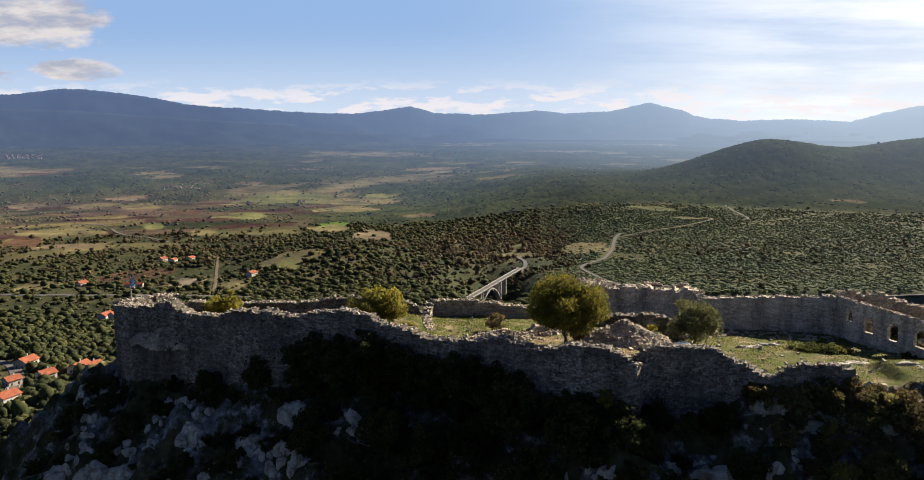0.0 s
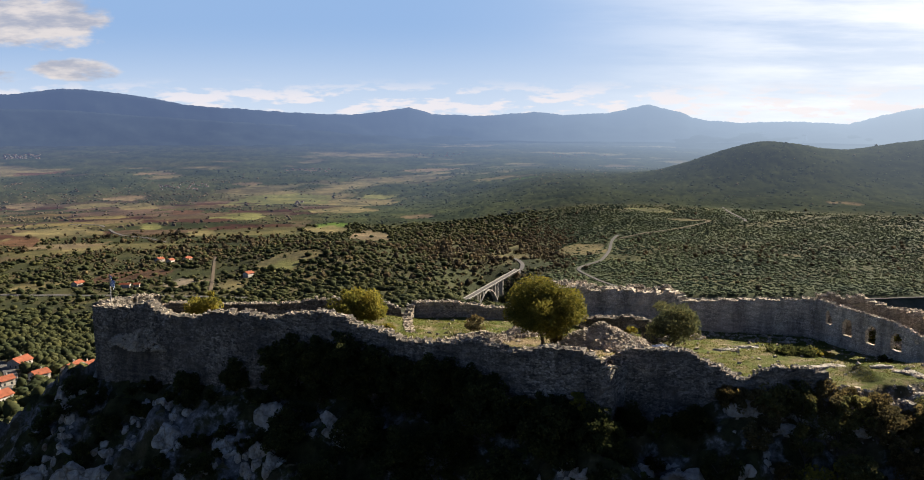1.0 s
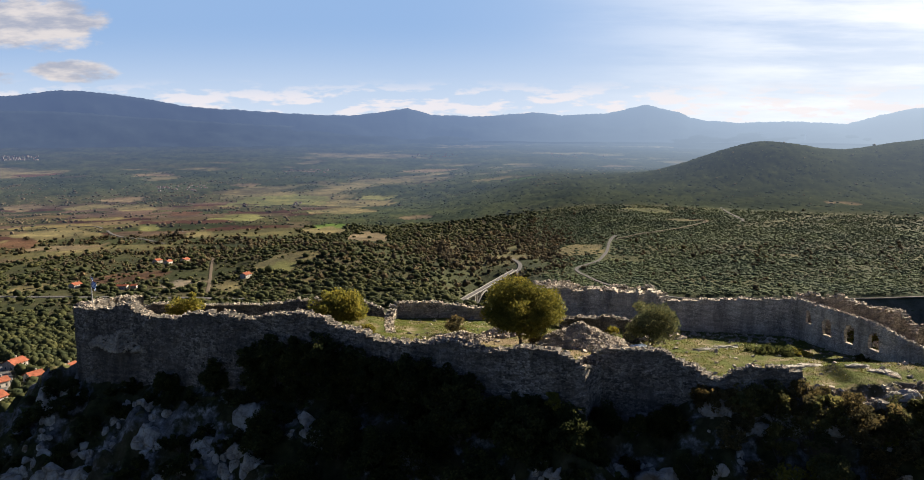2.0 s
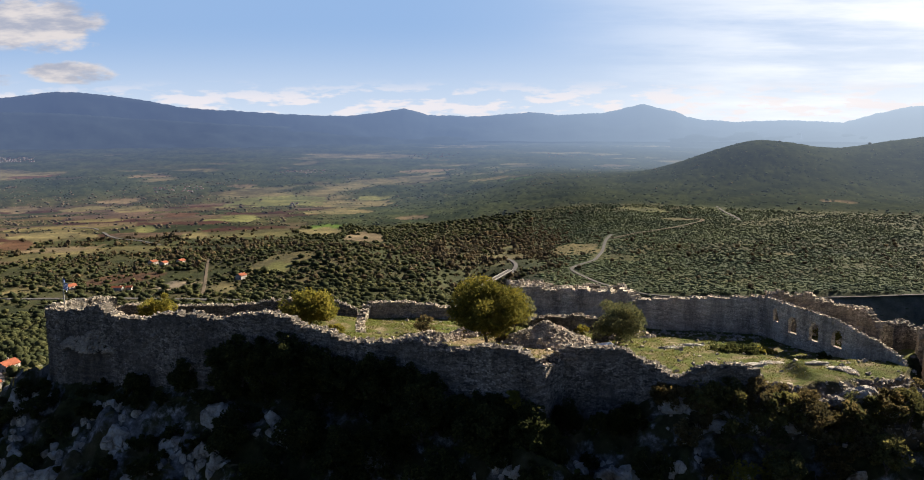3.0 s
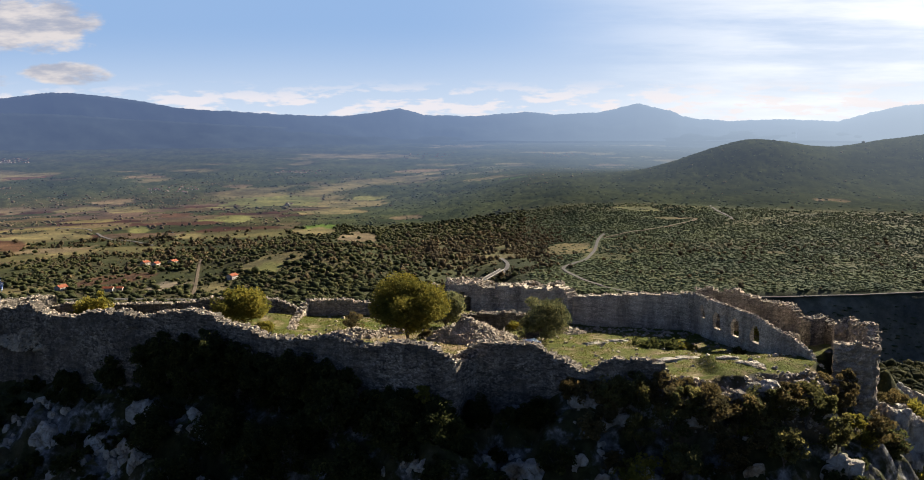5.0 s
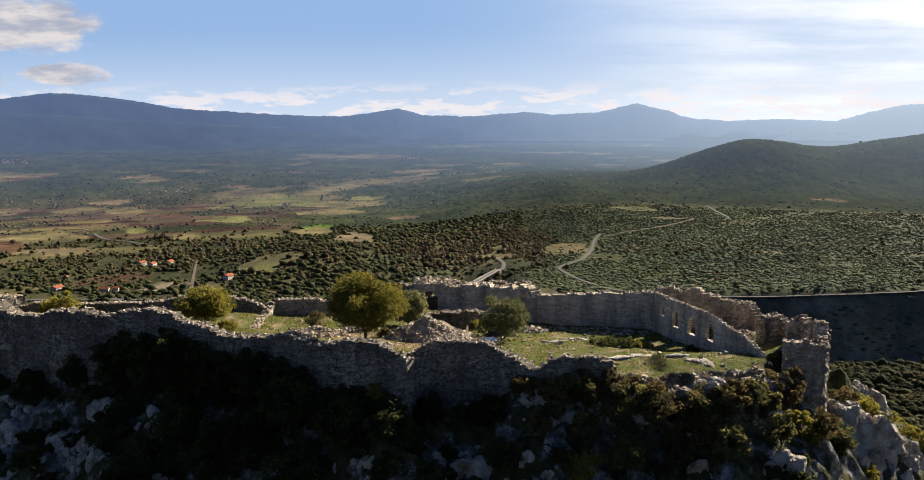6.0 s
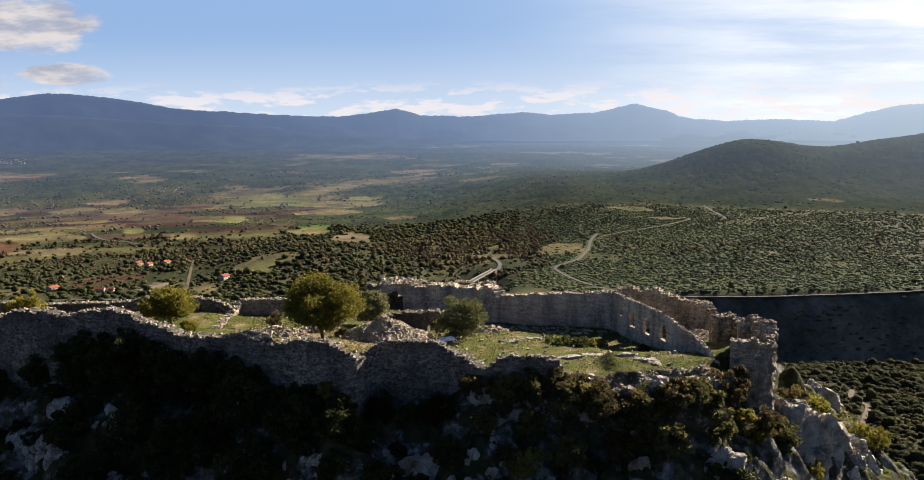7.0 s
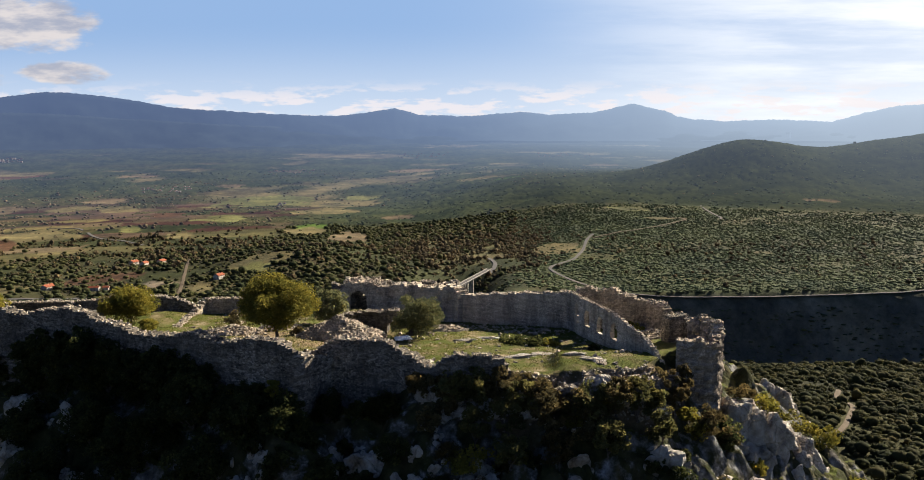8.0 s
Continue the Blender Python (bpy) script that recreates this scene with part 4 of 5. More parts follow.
def scatter(count, r0, r1, a0=-34.0, a1=37.0):
    r = np.sqrt(wood_rng.uniform(r0 * r0, r1 * r1, count))
    a = np.radians(wood_rng.uniform(a0, a1, count))
    x, y = EYE_X + r * np.sin(a), r * np.cos(a)
    col, wood, autumn = cover(x, y)
    keep = (wood_rng.random(count) < wood * 1.15) & (outside(x, y) > 60)
    fuzzy = np.degrees(a) + wood_rng.normal(size=count) * 1.6      # scrub and oaks mingle where they meet
    keep &= (fuzzy > a0) & (fuzzy < a1)
    keep &= ~((r < 780) & (np.degrees(a) > -13) & (np.degrees(a) < 13))      # nothing shows there behind the castle rock
    for road_pts, width in ROADS:
        for (x0, y0), (x1, y1) in zip(road_pts, road_pts[1:]):
            dx, dy = x1 - x0, y1 - y0
            t = np.clip(((x - x0) * dx + (y - y0) * dy) / (dx * dx + dy * dy), 0, 1)
            keep &= np.hypot(x - x0 - t * dx, y - y0 - t * dy) > width / 2 + (2 if width < 3.5 else 4)
    for hx, hy, *_ in HOUSES:
        keep &= np.hypot(x - hx, (y - hy + 4) * 0.6) > 9
    x, y, wood, autumn = x[keep], y[keep], wood[keep], autumn[keep]
    brown = wood_rng.random(len(x)) < autumn * 0.8
    size = np.clip(wood_rng.gamma(3.5, 1 / 3.5, len(x)), 0.35, 2.3)
    return x, y, ground_z(x, y), size, brown


ROADS = [
    ([(900, 1085), (640, 1062), (543, 1056), (424, 1055), (329, 1056), (260, 1068), (223, 1104)], 4.2),
    ([(223, 1104), (201, 1151), (186, 1212), (187, 1248), (208, 1283), (234, 1322), (265, 1418), (290, 1525), (311, 1578)], 5.0),
    ([(618, 1735), (628, 1768), (631, 1835), (640, 1941), (660, 2008), (694, 2036), (760, 2040), (836, 2030)], 5.0),
    ([(88, 1218), (98, 1262), (101, 1310), (94, 1372)], 6.5),
    ([(-660, 1018), (-580, 1014), (-502, 1009), (-434, 992), (-336, 967), (-241, 937)], 8.0),
    ([(-320, 1007), (-347, 1103), (-376, 1203), (-428, 1382)], 4.0),
    ([(-1006, 2035), (-914, 2011), (-792, 1838), (-715, 1783), (-627, 1689)], 7.0),
    ([(-330, 520), (-296, 503), (-274, 475), (-255, 445), (-243, 419), (-237, 401), (-250, 370), (-280, 350)], 6.5),
    ([(238, 404), (228, 385), (226, 366), (214, 344), (200, 322), (184, 304)], 2.3),
    ([(303, 1537), (393, 1601), (468, 1661), (541, 1739), (512, 1775)], 4.0)]

# x, y, turn, length, width, wall height
HOUSES = [(-270, 482, 75, 13, 11, 5), (-234, 437, 60, 10, 9, 4.5), (-223, 454, 80, 13, 11, 4.5), (-212, 446, 65, 12, 10, 6), (-207, 437, 85, 9, 8, 4), (-226, 384, 70, 12, 10, 4.5),
          (-246, 424, 60, 9, 8, 4.5), (-359, 787, 75, 16, 13, 5), (-345, 780, 60, 14, 12, 5), (-532, 1097, 70, 17, 13, 5.5), (-526, 1382, 65, 15, 13, 6), (-497, 1354, 75, 14, 12, 5.5)]
HOUSES += [(-471, 1364, 70, 15, 13, 5.5), (-301, 1122, 65, 15, 12, 6), (-454, 1067, 0, 17, 9, 5.5), (-440, 1072, 5, 9, 8, 4.5)]


def crowns(count, r0, r1, a0, a1, radius):
    x, y, z, size, brown = scatter(count, r0, r1, a0, a1)
    rows = np.stack([x, y, z, size * radius], -1)
    return rows[~brown], rows[brown]


CANOPY = leaf_material("evergreen_canopy", (0.064, 0.084, 0.049), (0.073, 0.093, 0.053), (0.088, 0.103, 0.056), False, 0.3, 0.012)
CANOPY_OAK = leaf_material("oak_canopy", (0.044, 0.05, 0.025), (0.06, 0.066, 0.031), (0.084, 0.084, 0.038), False, 0.35, 0.03)
CANOPY_BROWN = leaf_material("autumn_canopy", (0.075, 0.06, 0.04), (0.1, 0.08, 0.05), (0.14, 0.108, 0.06), False, 0.35, 0.02)
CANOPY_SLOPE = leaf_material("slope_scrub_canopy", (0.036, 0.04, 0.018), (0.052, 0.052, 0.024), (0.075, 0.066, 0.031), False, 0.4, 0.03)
autumn_rows = []
green, brown = crowns(60000, 1060, 2060, 4, 37, 2.3)
woods("woodland", CANOPY, "dense evergreen scrub covering the plateau", green, 1, 0.2, 1, True)
autumn_rows.append(brown)
green, brown = crowns(5000, 690, 1060, 10, 37, 3.0)
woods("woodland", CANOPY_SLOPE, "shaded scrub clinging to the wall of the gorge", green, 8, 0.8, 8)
autumn_rows.append(brown)
green, brown = crowns(26000, 780, 2060, -34, 5, 3.2)
woods("woodland", CANOPY_OAK, "scattered evergreen oaks on the valley slopes and field edges", green, 2, 0.48, 8, True)
autumn_rows.append(brown)
green, brown = crowns(13000, 190, 800, -34, -13, 2.1)
woods("woodland", CANOPY_OAK, "evergreen oaks round the village below the castle", green, 3, 0.8, 26, True)
autumn_rows.append(brown)
green, brown = crowns(12000, 190, 690, 13, 37, 1.8)
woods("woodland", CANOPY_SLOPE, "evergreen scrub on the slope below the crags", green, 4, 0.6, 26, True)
autumn_rows.append(brown)
woods("autumn_trees", CANOPY_BROWN, "brown autumn plane trees along the river and fields", np.concatenate(autumn_rows), 5, 0.75, 12)


# the far woods, hedges and lone trees of the backdrop, painted hazier with distance
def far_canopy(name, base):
    return haze_material(name, 2000, 4700, 0.04, 0.76, False, base)


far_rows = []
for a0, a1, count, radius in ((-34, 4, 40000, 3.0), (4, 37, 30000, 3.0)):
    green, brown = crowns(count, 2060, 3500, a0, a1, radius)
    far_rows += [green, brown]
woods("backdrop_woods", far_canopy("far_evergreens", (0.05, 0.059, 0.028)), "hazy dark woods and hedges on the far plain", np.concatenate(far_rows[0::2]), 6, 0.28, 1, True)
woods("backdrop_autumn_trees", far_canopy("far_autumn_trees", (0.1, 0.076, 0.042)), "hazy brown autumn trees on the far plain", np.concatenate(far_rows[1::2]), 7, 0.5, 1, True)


# ---- roads ----
def road_surface(name, base):
    m, n, l, b = material(name, 0.9)
    tone = ramp(n, l, noise_node(n, l, position(n), 0.3, 5), [(0.3, tuple(0.8 * c for c in base)), (0.7, tuple(1.2 * c for c in base))])
    l.new(tone, b.inputs["Base Color"])
    return m


ASPHALT = road_surface("pale_asphalt", (0.09, 0.084, 0.078))
GRAVEL = road_surface("gravel", (0.1, 0.078, 0.055))


def smooth_line(pts, step):
    pts = [pts[0], *pts, pts[-1]]
    out = []
    for p0, p1, p2, p3 in zip(pts, pts[1:], pts[2:], pts[3:]):
        n = max(2, int(math.hypot(p2[0] - p1[0], p2[1] - p1[1]) / step))
        for i in range(n):
            t = i / n
            out.append([0.5 * (2 * b + (c - a) * t + (2 * a - 5 * b + 4 * c - d) * t * t + (3 * b - 3 * c + d - a) * t ** 3) for a, b, c, d in zip(p0, p1, p2, p3)])
    out.append(list(pts[-1]))
    return np.array(out)


def road(pts, width, mat, label, lift=0.9, bank=3.0):
    line = smooth_line(pts, 6)
    d = np.gradient(line, axis=0)
    d /= np.hypot(d[:, 0], d[:, 1])[:, None] + 1e-9
    side = np.stack([d[:, 1], -d[:, 0]], -1)
    z = ground_z(line[:, 0], line[:, 1])
    k = np.ones(9) / 9
    z = np.maximum(np.convolve(np.pad(z, 4, "edge"), k, "valid"), z) + lift
    V, F = [], []
    for off, dz in ((-0.5, -bank), (-0.5, 0.0), (0.5, 0.0), (0.5, -bank)):
        V.append(np.concatenate([line + side * width * off * (1.25 if dz else 1), (z + dz)[:, None]], -1))
    n = len(line)
    for k in range(3):
        i = np.arange(n - 1)
        F.append(np.stack([k * n + i, k * n + i + 1, (k + 1) * n + i + 1, (k + 1) * n + i], -1))
    ob = put("road", mesh_of("road", np.concatenate(V), np.concatenate(F)), mat)
    return tagged(ob, label, "road", kind="structure")


for i, (pts, width) in enumerate(ROADS):
    road(pts, width, GRAVEL if i in (5, 8, 9) else ASPHALT, "narrow pale country road through the woods", *((0.35, 0.8) if i in (0, 5, 7, 8) else (0.9, 3.0)))


# ---- the arched road bridge over the gorge ----
def plain_material(name, base, rough=0.85, spread=0.25, scale=1.0):
    m, n, l, b = material(name, rough)
    tone = ramp(n, l, noise_node(n, l, position(n), scale, 6), [(0.3, tuple((1 - spread) * c for c in base)), (0.7, tuple((1 + spread) * c for c in base))])
    l.new(tone, b.inputs["Base Color"])
    return m


CONCRETE = plain_material("weathered_concrete", (0.25, 0.23, 0.2))
PLASTER = plain_material("pale_plaster", (0.38, 0.34, 0.29), 0.9, 0.15, 0.4)
STONE_HOUSE = plain_material("house_stone", (0.36, 0.31, 0.25), 0.9, 0.3, 0.9)
ROOF = plain_material("terracotta_tiles", (0.215, 0.072, 0.04), 0.85, 0.3, 0.5)
GLASS_DARK = plain_material("window_glass", (0.03, 0.035, 0.04), 0.15, 0.1)


def box(bm, x0, x1, y0, y1, z0, z1):
    v = [bm.verts.new((x, y, z)) for z in (z0, z1) for x, y in ((x0, y0), (x1, y0), (x1, y1), (x0, y1))]
    for f in ((0, 3, 2, 1), (4, 5, 6, 7), (0, 1, 5, 4), (1, 2, 6, 5), (2, 3, 7, 6), (3, 0, 4, 7)):
        bm.faces.new([v[i] for i in f])


def bridge():
    a, b = Vector((6, 999, 0)), Vector((88, 1218, 0))
    length = (b - a).length
    k = length / 180
    z = -195.0
    root = empty("road_bridge", a.x, a.y, z, math.degrees(math.atan2(b.y - a.y, b.x - a.x)))
    bm = bmesh.new()
    box(bm, -20 * k, length, -3.8, 3.8, -1.2, 0)
    part("deck", bm, ASPHALT, root)
    for y in (-3.9, 3.9):
        bm = bmesh.new()
        box(bm, -20 * k, length, y - 0.2, y + 0.2, 0, 1.0)
        part("parapet", bm, CONCRETE, root)
    for x in (12 * k, 32 * k, 98 * k, 116 * k):
        bm = bmesh.new()
        box(bm, x - 1, x + 1, -3.2, 3.2, -40, -1.2)
        part("pier", bm, CONCRETE, root)
    bm = bmesh.new()
    n = 20
    for i in range(n):
        t0, t1 = i / n * 2 - 1, (i + 1) / n * 2 - 1
        q = []
        for t in (t0, t1):
            x, zz = (65 + 32 * t) * k, -3 - 22 * t * t
            q.append((x, zz))
        for y0, y1 in ((-3.2, -1.6), (1.6, 3.2)):
            v = [bm.verts.new((x, y, zz + d)) for (x, zz) in q for y in (y0, y1) for d in (-1.6, 0)]
            for f in ((0, 1, 5, 4), (2, 6, 7, 3), (1, 3, 7, 5), (0, 4, 6, 2)):
                bm.faces.new([v[k] for k in f])
    part("arch", bm, CONCRETE, root)
    for x in (40, 50, 80, 90):
        bm = bmesh.new()
        box(bm, x * k - 0.7, x * k + 0.7, -3, 3, -3 - 22 * ((x - 65) / 32) ** 2 - 0.5, -1.2)
        part("column", bm, CONCRETE, root)
    return tagged(root, "concrete arch road bridge across the gorge", "bridge")


bridge()


# ---- houses ----
def house(x, y, turn, length, width, high, wall_mat, label):
    length, width, high = 0.85 * length, 0.82 * width, 0.85 * high
    z = float(ground_z(np.array([x]), np.array([y]))[0])
    root = empty("house", x, y, z, turn)
    a, b = length / 2, width / 2
    bm = bmesh.new()
    v = [bm.verts.new(p) for p in ((-a, -b, -4), (a, -b, -4), (a, b, -4), (-a, b, -4), (-a, -b, high), (a, -b, high), (a, b, high), (-a, b, high), (-a, 0, high + b * 0.5), (a, 0, high + b * 0.5))]
    for f in ((0, 1, 5, 4), (2, 3, 7, 6), (1, 2, 6, 9, 5), (3, 0, 4, 8, 7)):
        bm.faces.new([v[i] for i in f])
    part("wall", bm, wall_mat, root)
    bm = bmesh.new()
    e, t = 0.6, 0.25
    ridge_z, eave = high + b * 0.5 + 0.12, high + 0.12 - e * 0.5
    sec = [(-b - e, eave), (0, ridge_z), (b + e, eave), (b + e, eave + t), (0, ridge_z + t), (-b - e, eave + t)]
    r0 = [bm.verts.new((-a - e, yy, zz)) for yy, zz in sec]
    r1 = [bm.verts.new((a + e, yy, zz)) for yy, zz in sec]
    for i in range(6):
        j = (i + 1) % 6
        bm.faces.new((r0[i], r0[j], r1[j], r1[i]))
    bm.faces.new(r0[::-1])
    bm.faces.new(r1)
    roof = part("roof", bm, ROOF, root, "orange-red tiled roof")
    bm = bmesh.new()
    box(bm, a * 0.4, a * 0.4 + 0.7, b * 0.3, b * 0.3 + 0.7, high, ridge_z + 0.8)
    part("chimney", bm, wall_mat, roof)
    n = max(2, int(length / 3.5))
    for i in range(n):
        xx = -a + (i + 0.5) * length / n
        for k in range(2 if high > 4.8 else 1):
            zz = 1.0 + 2.6 * k
            if zz + 1.2 > high:
                continue
            bm = bmesh.new()
            box(bm, xx - 0.5, xx + 0.5, -b - 0.05, -b + 0.1, zz, zz + 1.3)
            part("window", bm, GLASS_DARK, root)
    for yy in (-b * 0.45, b * 0.45):
        for xx in (-a, a):
            bm = bmesh.new()
            box(bm, xx - 0.06, xx + 0.06, yy - 0.5, yy + 0.5, 1.0, 2.3)
            part("window", bm, GLASS_DARK, root)
    return tagged(root, label, "house", "village houses")


for i, row in enumerate(HOUSES):
    house(*row, PLASTER if i % 3 else STONE_HOUSE, "pale village house with an orange-red tiled roof" if i % 3 else "stone village house with a red tiled roof")


# ---- castle rock: crags, bushes, rubble and small things ----
def n_vec(n, l, coord):
    t = n.new("ShaderNodeTexNoise")
    t.inputs["Scale"].default_value, t.inputs["Detail"].default_value = 1.6, 7
    l.new(coord, t.inputs["Vector"])
    return t.outputs["Color"]


def lime(name):
    m, n, l, b = material(name, 0.92)
    p = position(n)
    c = ramp(n, l, noise_node(n, l, p, 0.7, 9, 0.7), [(0.28, (0.15, 0.132, 0.108)), (0.48, (0.4, 0.36, 0.3)), (0.68, (0.6, 0.55, 0.46))])
    stain = ramp(n, l, noise_node(n, l, p, 0.25, 4), [(0.55, (1, 1, 1)), (0.7, (0.55, 0.45, 0.34))])
    c = mix(n, l, 1.0, c, stain, "MULTIPLY")
    # joints and fissures
    warp = mix(n, l, 1.0, p, n_vec(n, l, p), "ADD")
    edge = n.new("ShaderNodeTexVoronoi")
    edge.feature = "DISTANCE_TO_EDGE"
    edge.inputs["Scale"].default_value = 0.42
    l.new(warp, edge.inputs["Vector"])
    crack = ramp(n, l, edge.outputs["Distance"], [(0.0, (0.6, 0.57, 0.53)), (0.02, (0.92, 0.91, 0.89)), (0.06, (1, 1, 1))])
    l.new(mix(n, l, 1.0, c, crack, "MULTIPLY"), b.inputs["Base Color"])
    relief = n.new("ShaderNodeMath")
    l.new(noise_node(n, l, p, 2.0, 9, 0.75), relief.inputs[0])
    l.new(crack, relief.inputs[1])
    bump(n, l, b, relief.outputs[0], 1.0, 0.5)
    return m


LIMESTONE = lime("craggy_limestone")


def crag(x, y, z, size, seed, label="grey limestone crag on the castle slope", name="limestone_crag", fine=4):
    """A jointed crag: the outline of a pack of rough blocks, each cut by its own planes."""
    rng = np.random.default_rng(seed)
    bm = bmesh.new()
    bmesh.ops.create_icosphere(bm, subdivisions=fine, radius=1.0)
    D = np.array([v.co[:] for v in bm.verts])
    best = np.full(len(D), 0.3)
    axes = np.concatenate([np.eye(3), -np.eye(3), [[0.6, 0.6, 0.5], [-0.6, 0.5, 0.6], [0.5, -0.7, 0.5], [-0.6, -0.6, 0.5]]])
    for k in range(18):
        c = rng.normal(size=3)
        c *= rng.uniform(0.15, 0.62) / np.linalg.norm(c) if k else 0
        spin = rng.uniform(0, 6.283)
        turn = np.array([[math.cos(spin), -math.sin(spin), 0], [math.sin(spin), math.cos(spin), 0], [0, 0, 1]])
        N = axes @ turn.T + rng.normal(size=axes.shape) * 0.16
        N /= np.linalg.norm(N, axis=1, keepdims=True)
        H = rng.uniform(0.22, 0.46, len(N)) * (1.4 if k == 0 else 1)
        nd, reach = D @ N.T, H + N @ c
        t = reach[None] / np.where(np.abs(nd) < 1e-6, 1e-6, nd)
        leave, enter = np.where(nd > 0, t, 1e9).min(1), np.where(nd < 0, t, -1e9).max(1)
        best = np.where(leave > np.maximum(enter, 0), np.maximum(best, leave), best)
    best *= 1 + 0.05 * fbm(D[:, 0] * 6 + seed, D[:, 1] * 6 + D[:, 2] * 5, seed % 97)
    for v, d, r in zip(bm.verts, D, best):
        v.co = Vector((d[0] * size[0], d[1] * size[1], d[2] * size[2])) * (1.25 * r)
    ob = part(name, bm, LIMESTONE, None)
    ob.matrix_basis = pose(x, y, z, rng.uniform(-8, 8), rng.uniform(-8, 8), rng.uniform(-25, 25))
    return tagged(ob, label, "rock", "crags")


def gz(x, y):
    return float(ground_z(np.array([float(x)]), np.array([float(y)]))[0])


rock_rng = random.Random(77)
# sunlit crags below the corner tower
for x, y, z, sx, sy, sz in ((70.4, 90.5, -9.4, 3.0, 2.4, 3.6), (73.4, 89.6, -12.0, 2.8, 2.6, 5.0), (76.6, 90.6, -14.2, 2.6, 2.4, 4.6), (79.2, 90.2, -17.4, 2.6, 2.4, 4.8), (74.8, 87.2, -17.0, 2.4, 2.2, 5.0),
                            (82.0, 91.0, -20.5, 2.8, 2.4, 5.0), (71.4, 87.2, -14.5, 2.2, 2.0, 4.4), (78.5, 103, -11.5, 2.6, 2.0, 3.4), (81.5, 104, -13.5, 2.2, 2.0, 2.6), (68.0, 86.4, -12.0, 2.0, 1.8, 3.4), (84.5, 92, -24, 3, 2.4, 5)):
    crag(x, y, z - 1.6, (sx * 0.85, sy * 0.9, sz * 0.72), rock_rng.randrange(999), "pale sunlit limestone crag below the corner tower", fine=5)
    for _ in range(3):
        k = rock_rng.uniform(0.3, 0.5)
        dx, dy = rock_rng.uniform(-2.4, 2.4), rock_rng.uniform(-2.6, 0.6)
        crag(x + dx, y + dy, z - 1.2 - 0.7 * dx + 0.4 * dy + rock_rng.uniform(-0.8, 0.8), (sx * k, sy * k, sz * k), rock_rng.randrange(999), "pale sunlit limestone block below the corner tower")
# the tall cliff that carries them
for x, y, z, sx, sy, sz in ((68.6, 88.4, -14.0, 3.2, 2.6, 6.0), (72.2, 88.8, -16.4, 3.2, 2.6, 6.2), (75.6, 89.4, -19.0, 3.0, 2.6, 6.0), (78.8, 90.0, -22.4, 3.0, 2.6, 6.0), (70.4, 85.6, -19.5, 3.0, 2.4, 5.0), (66.2, 84.4, -15.6, 2.2, 2.0, 4.2)):
    crag(x, y, z, (sx, sy, sz), rock_rng.randrange(999), "tall grey limestone cliff face under the corner tower", fine=5)
# shaded outcrops on the slope under the curtain wall
for x, y, s in ((-50, 99, 1.5), (-45, 97, 1.7), (-40.5, 96.5, 1.8), (-36, 92.5, 1.5), (-33, 98.5, 1.5), (-24.4, 95, 1.6), (-19.7, 95.7, 1.6), (-13, 87, 1.2), (12, 78.5, 1.3),
                (26, 79.5, 1.8), (22, 81.5, 1.2), (40, 73.5, 1.4), (47, 73, 1.2), (57, 76.5, 1.4), (63.5, 78.5, 1.7), (67.5, 80.5, 1.9)):
    crag(x, y, gz(x, y) - 0.35 * s, (s * 1.3, s, s * 1.1), rock_rng.randrange(999))

# broken limestone outcrops breaking through the scrub of the shaded slope
def outcrops(x0, x1, down, count, sizes, seed):
    rng = random.Random(seed)
    for _ in range(count):
        x = rng.uniform(x0, x1)
        y = float(np.interp(x, [-60, -46.7, -5.6, 17.5, 19.5, 32, 60], [115, 110, 94, 83.3, 87, 84, 81])) - rng.uniform(*down)
        k = rng.uniform(*sizes)
        for _ in range(5):
            w = k * rng.uniform(0.35, 0.95)
            px, py = x + rng.uniform(-1.7, 1.7) * k, y + rng.uniform(-1.2, 1.2) * k
            crag(px, py, gz(px, py) + 0.1 * w, (w * rng.uniform(0.7, 1.5), w * 0.7, w * rng.uniform(0.8, 1.4)), rng.randrange(999), "jagged grey limestone outcrop on the shaded slope", "limestone_outcrop", fine=3)


outcrops(-55, -24, (2.5, 15), 20, (0.5, 1.05), 301)
outcrops(-24, -8, (5, 15), 8, (0.6, 1.2), 302)
outcrops(8, 34, (4, 10), 14, (0.4, 0.8), 303)
outcrops(34, 62, (5, 11), 8, (0.5, 1.2), 304)

# flat pale slabs in the courtyard
for x, y, sx, sy in ((31.2, 88.6, 2.2, 1.2), (37.5, 90.5, 1.9, 0.9), (42.5, 91.2, 2.6, 1.0), (46, 92.5, 1.8, 0.8), (40, 87.2, 1.6, 0.8), (49.5, 88.2, 1.8, 0.9), (36.5, 101, 1.8, 0.8), (40.5, 103.5, 2.0, 0.8), (51.5, 86.2, 2.0, 1.0)):
    crag(x, y, gz(x, y) - 0.12, (sx, sy, 0.35), rock_rng.randrange(999), "flat pale limestone slab in the courtyard grass", "limestone_slab")


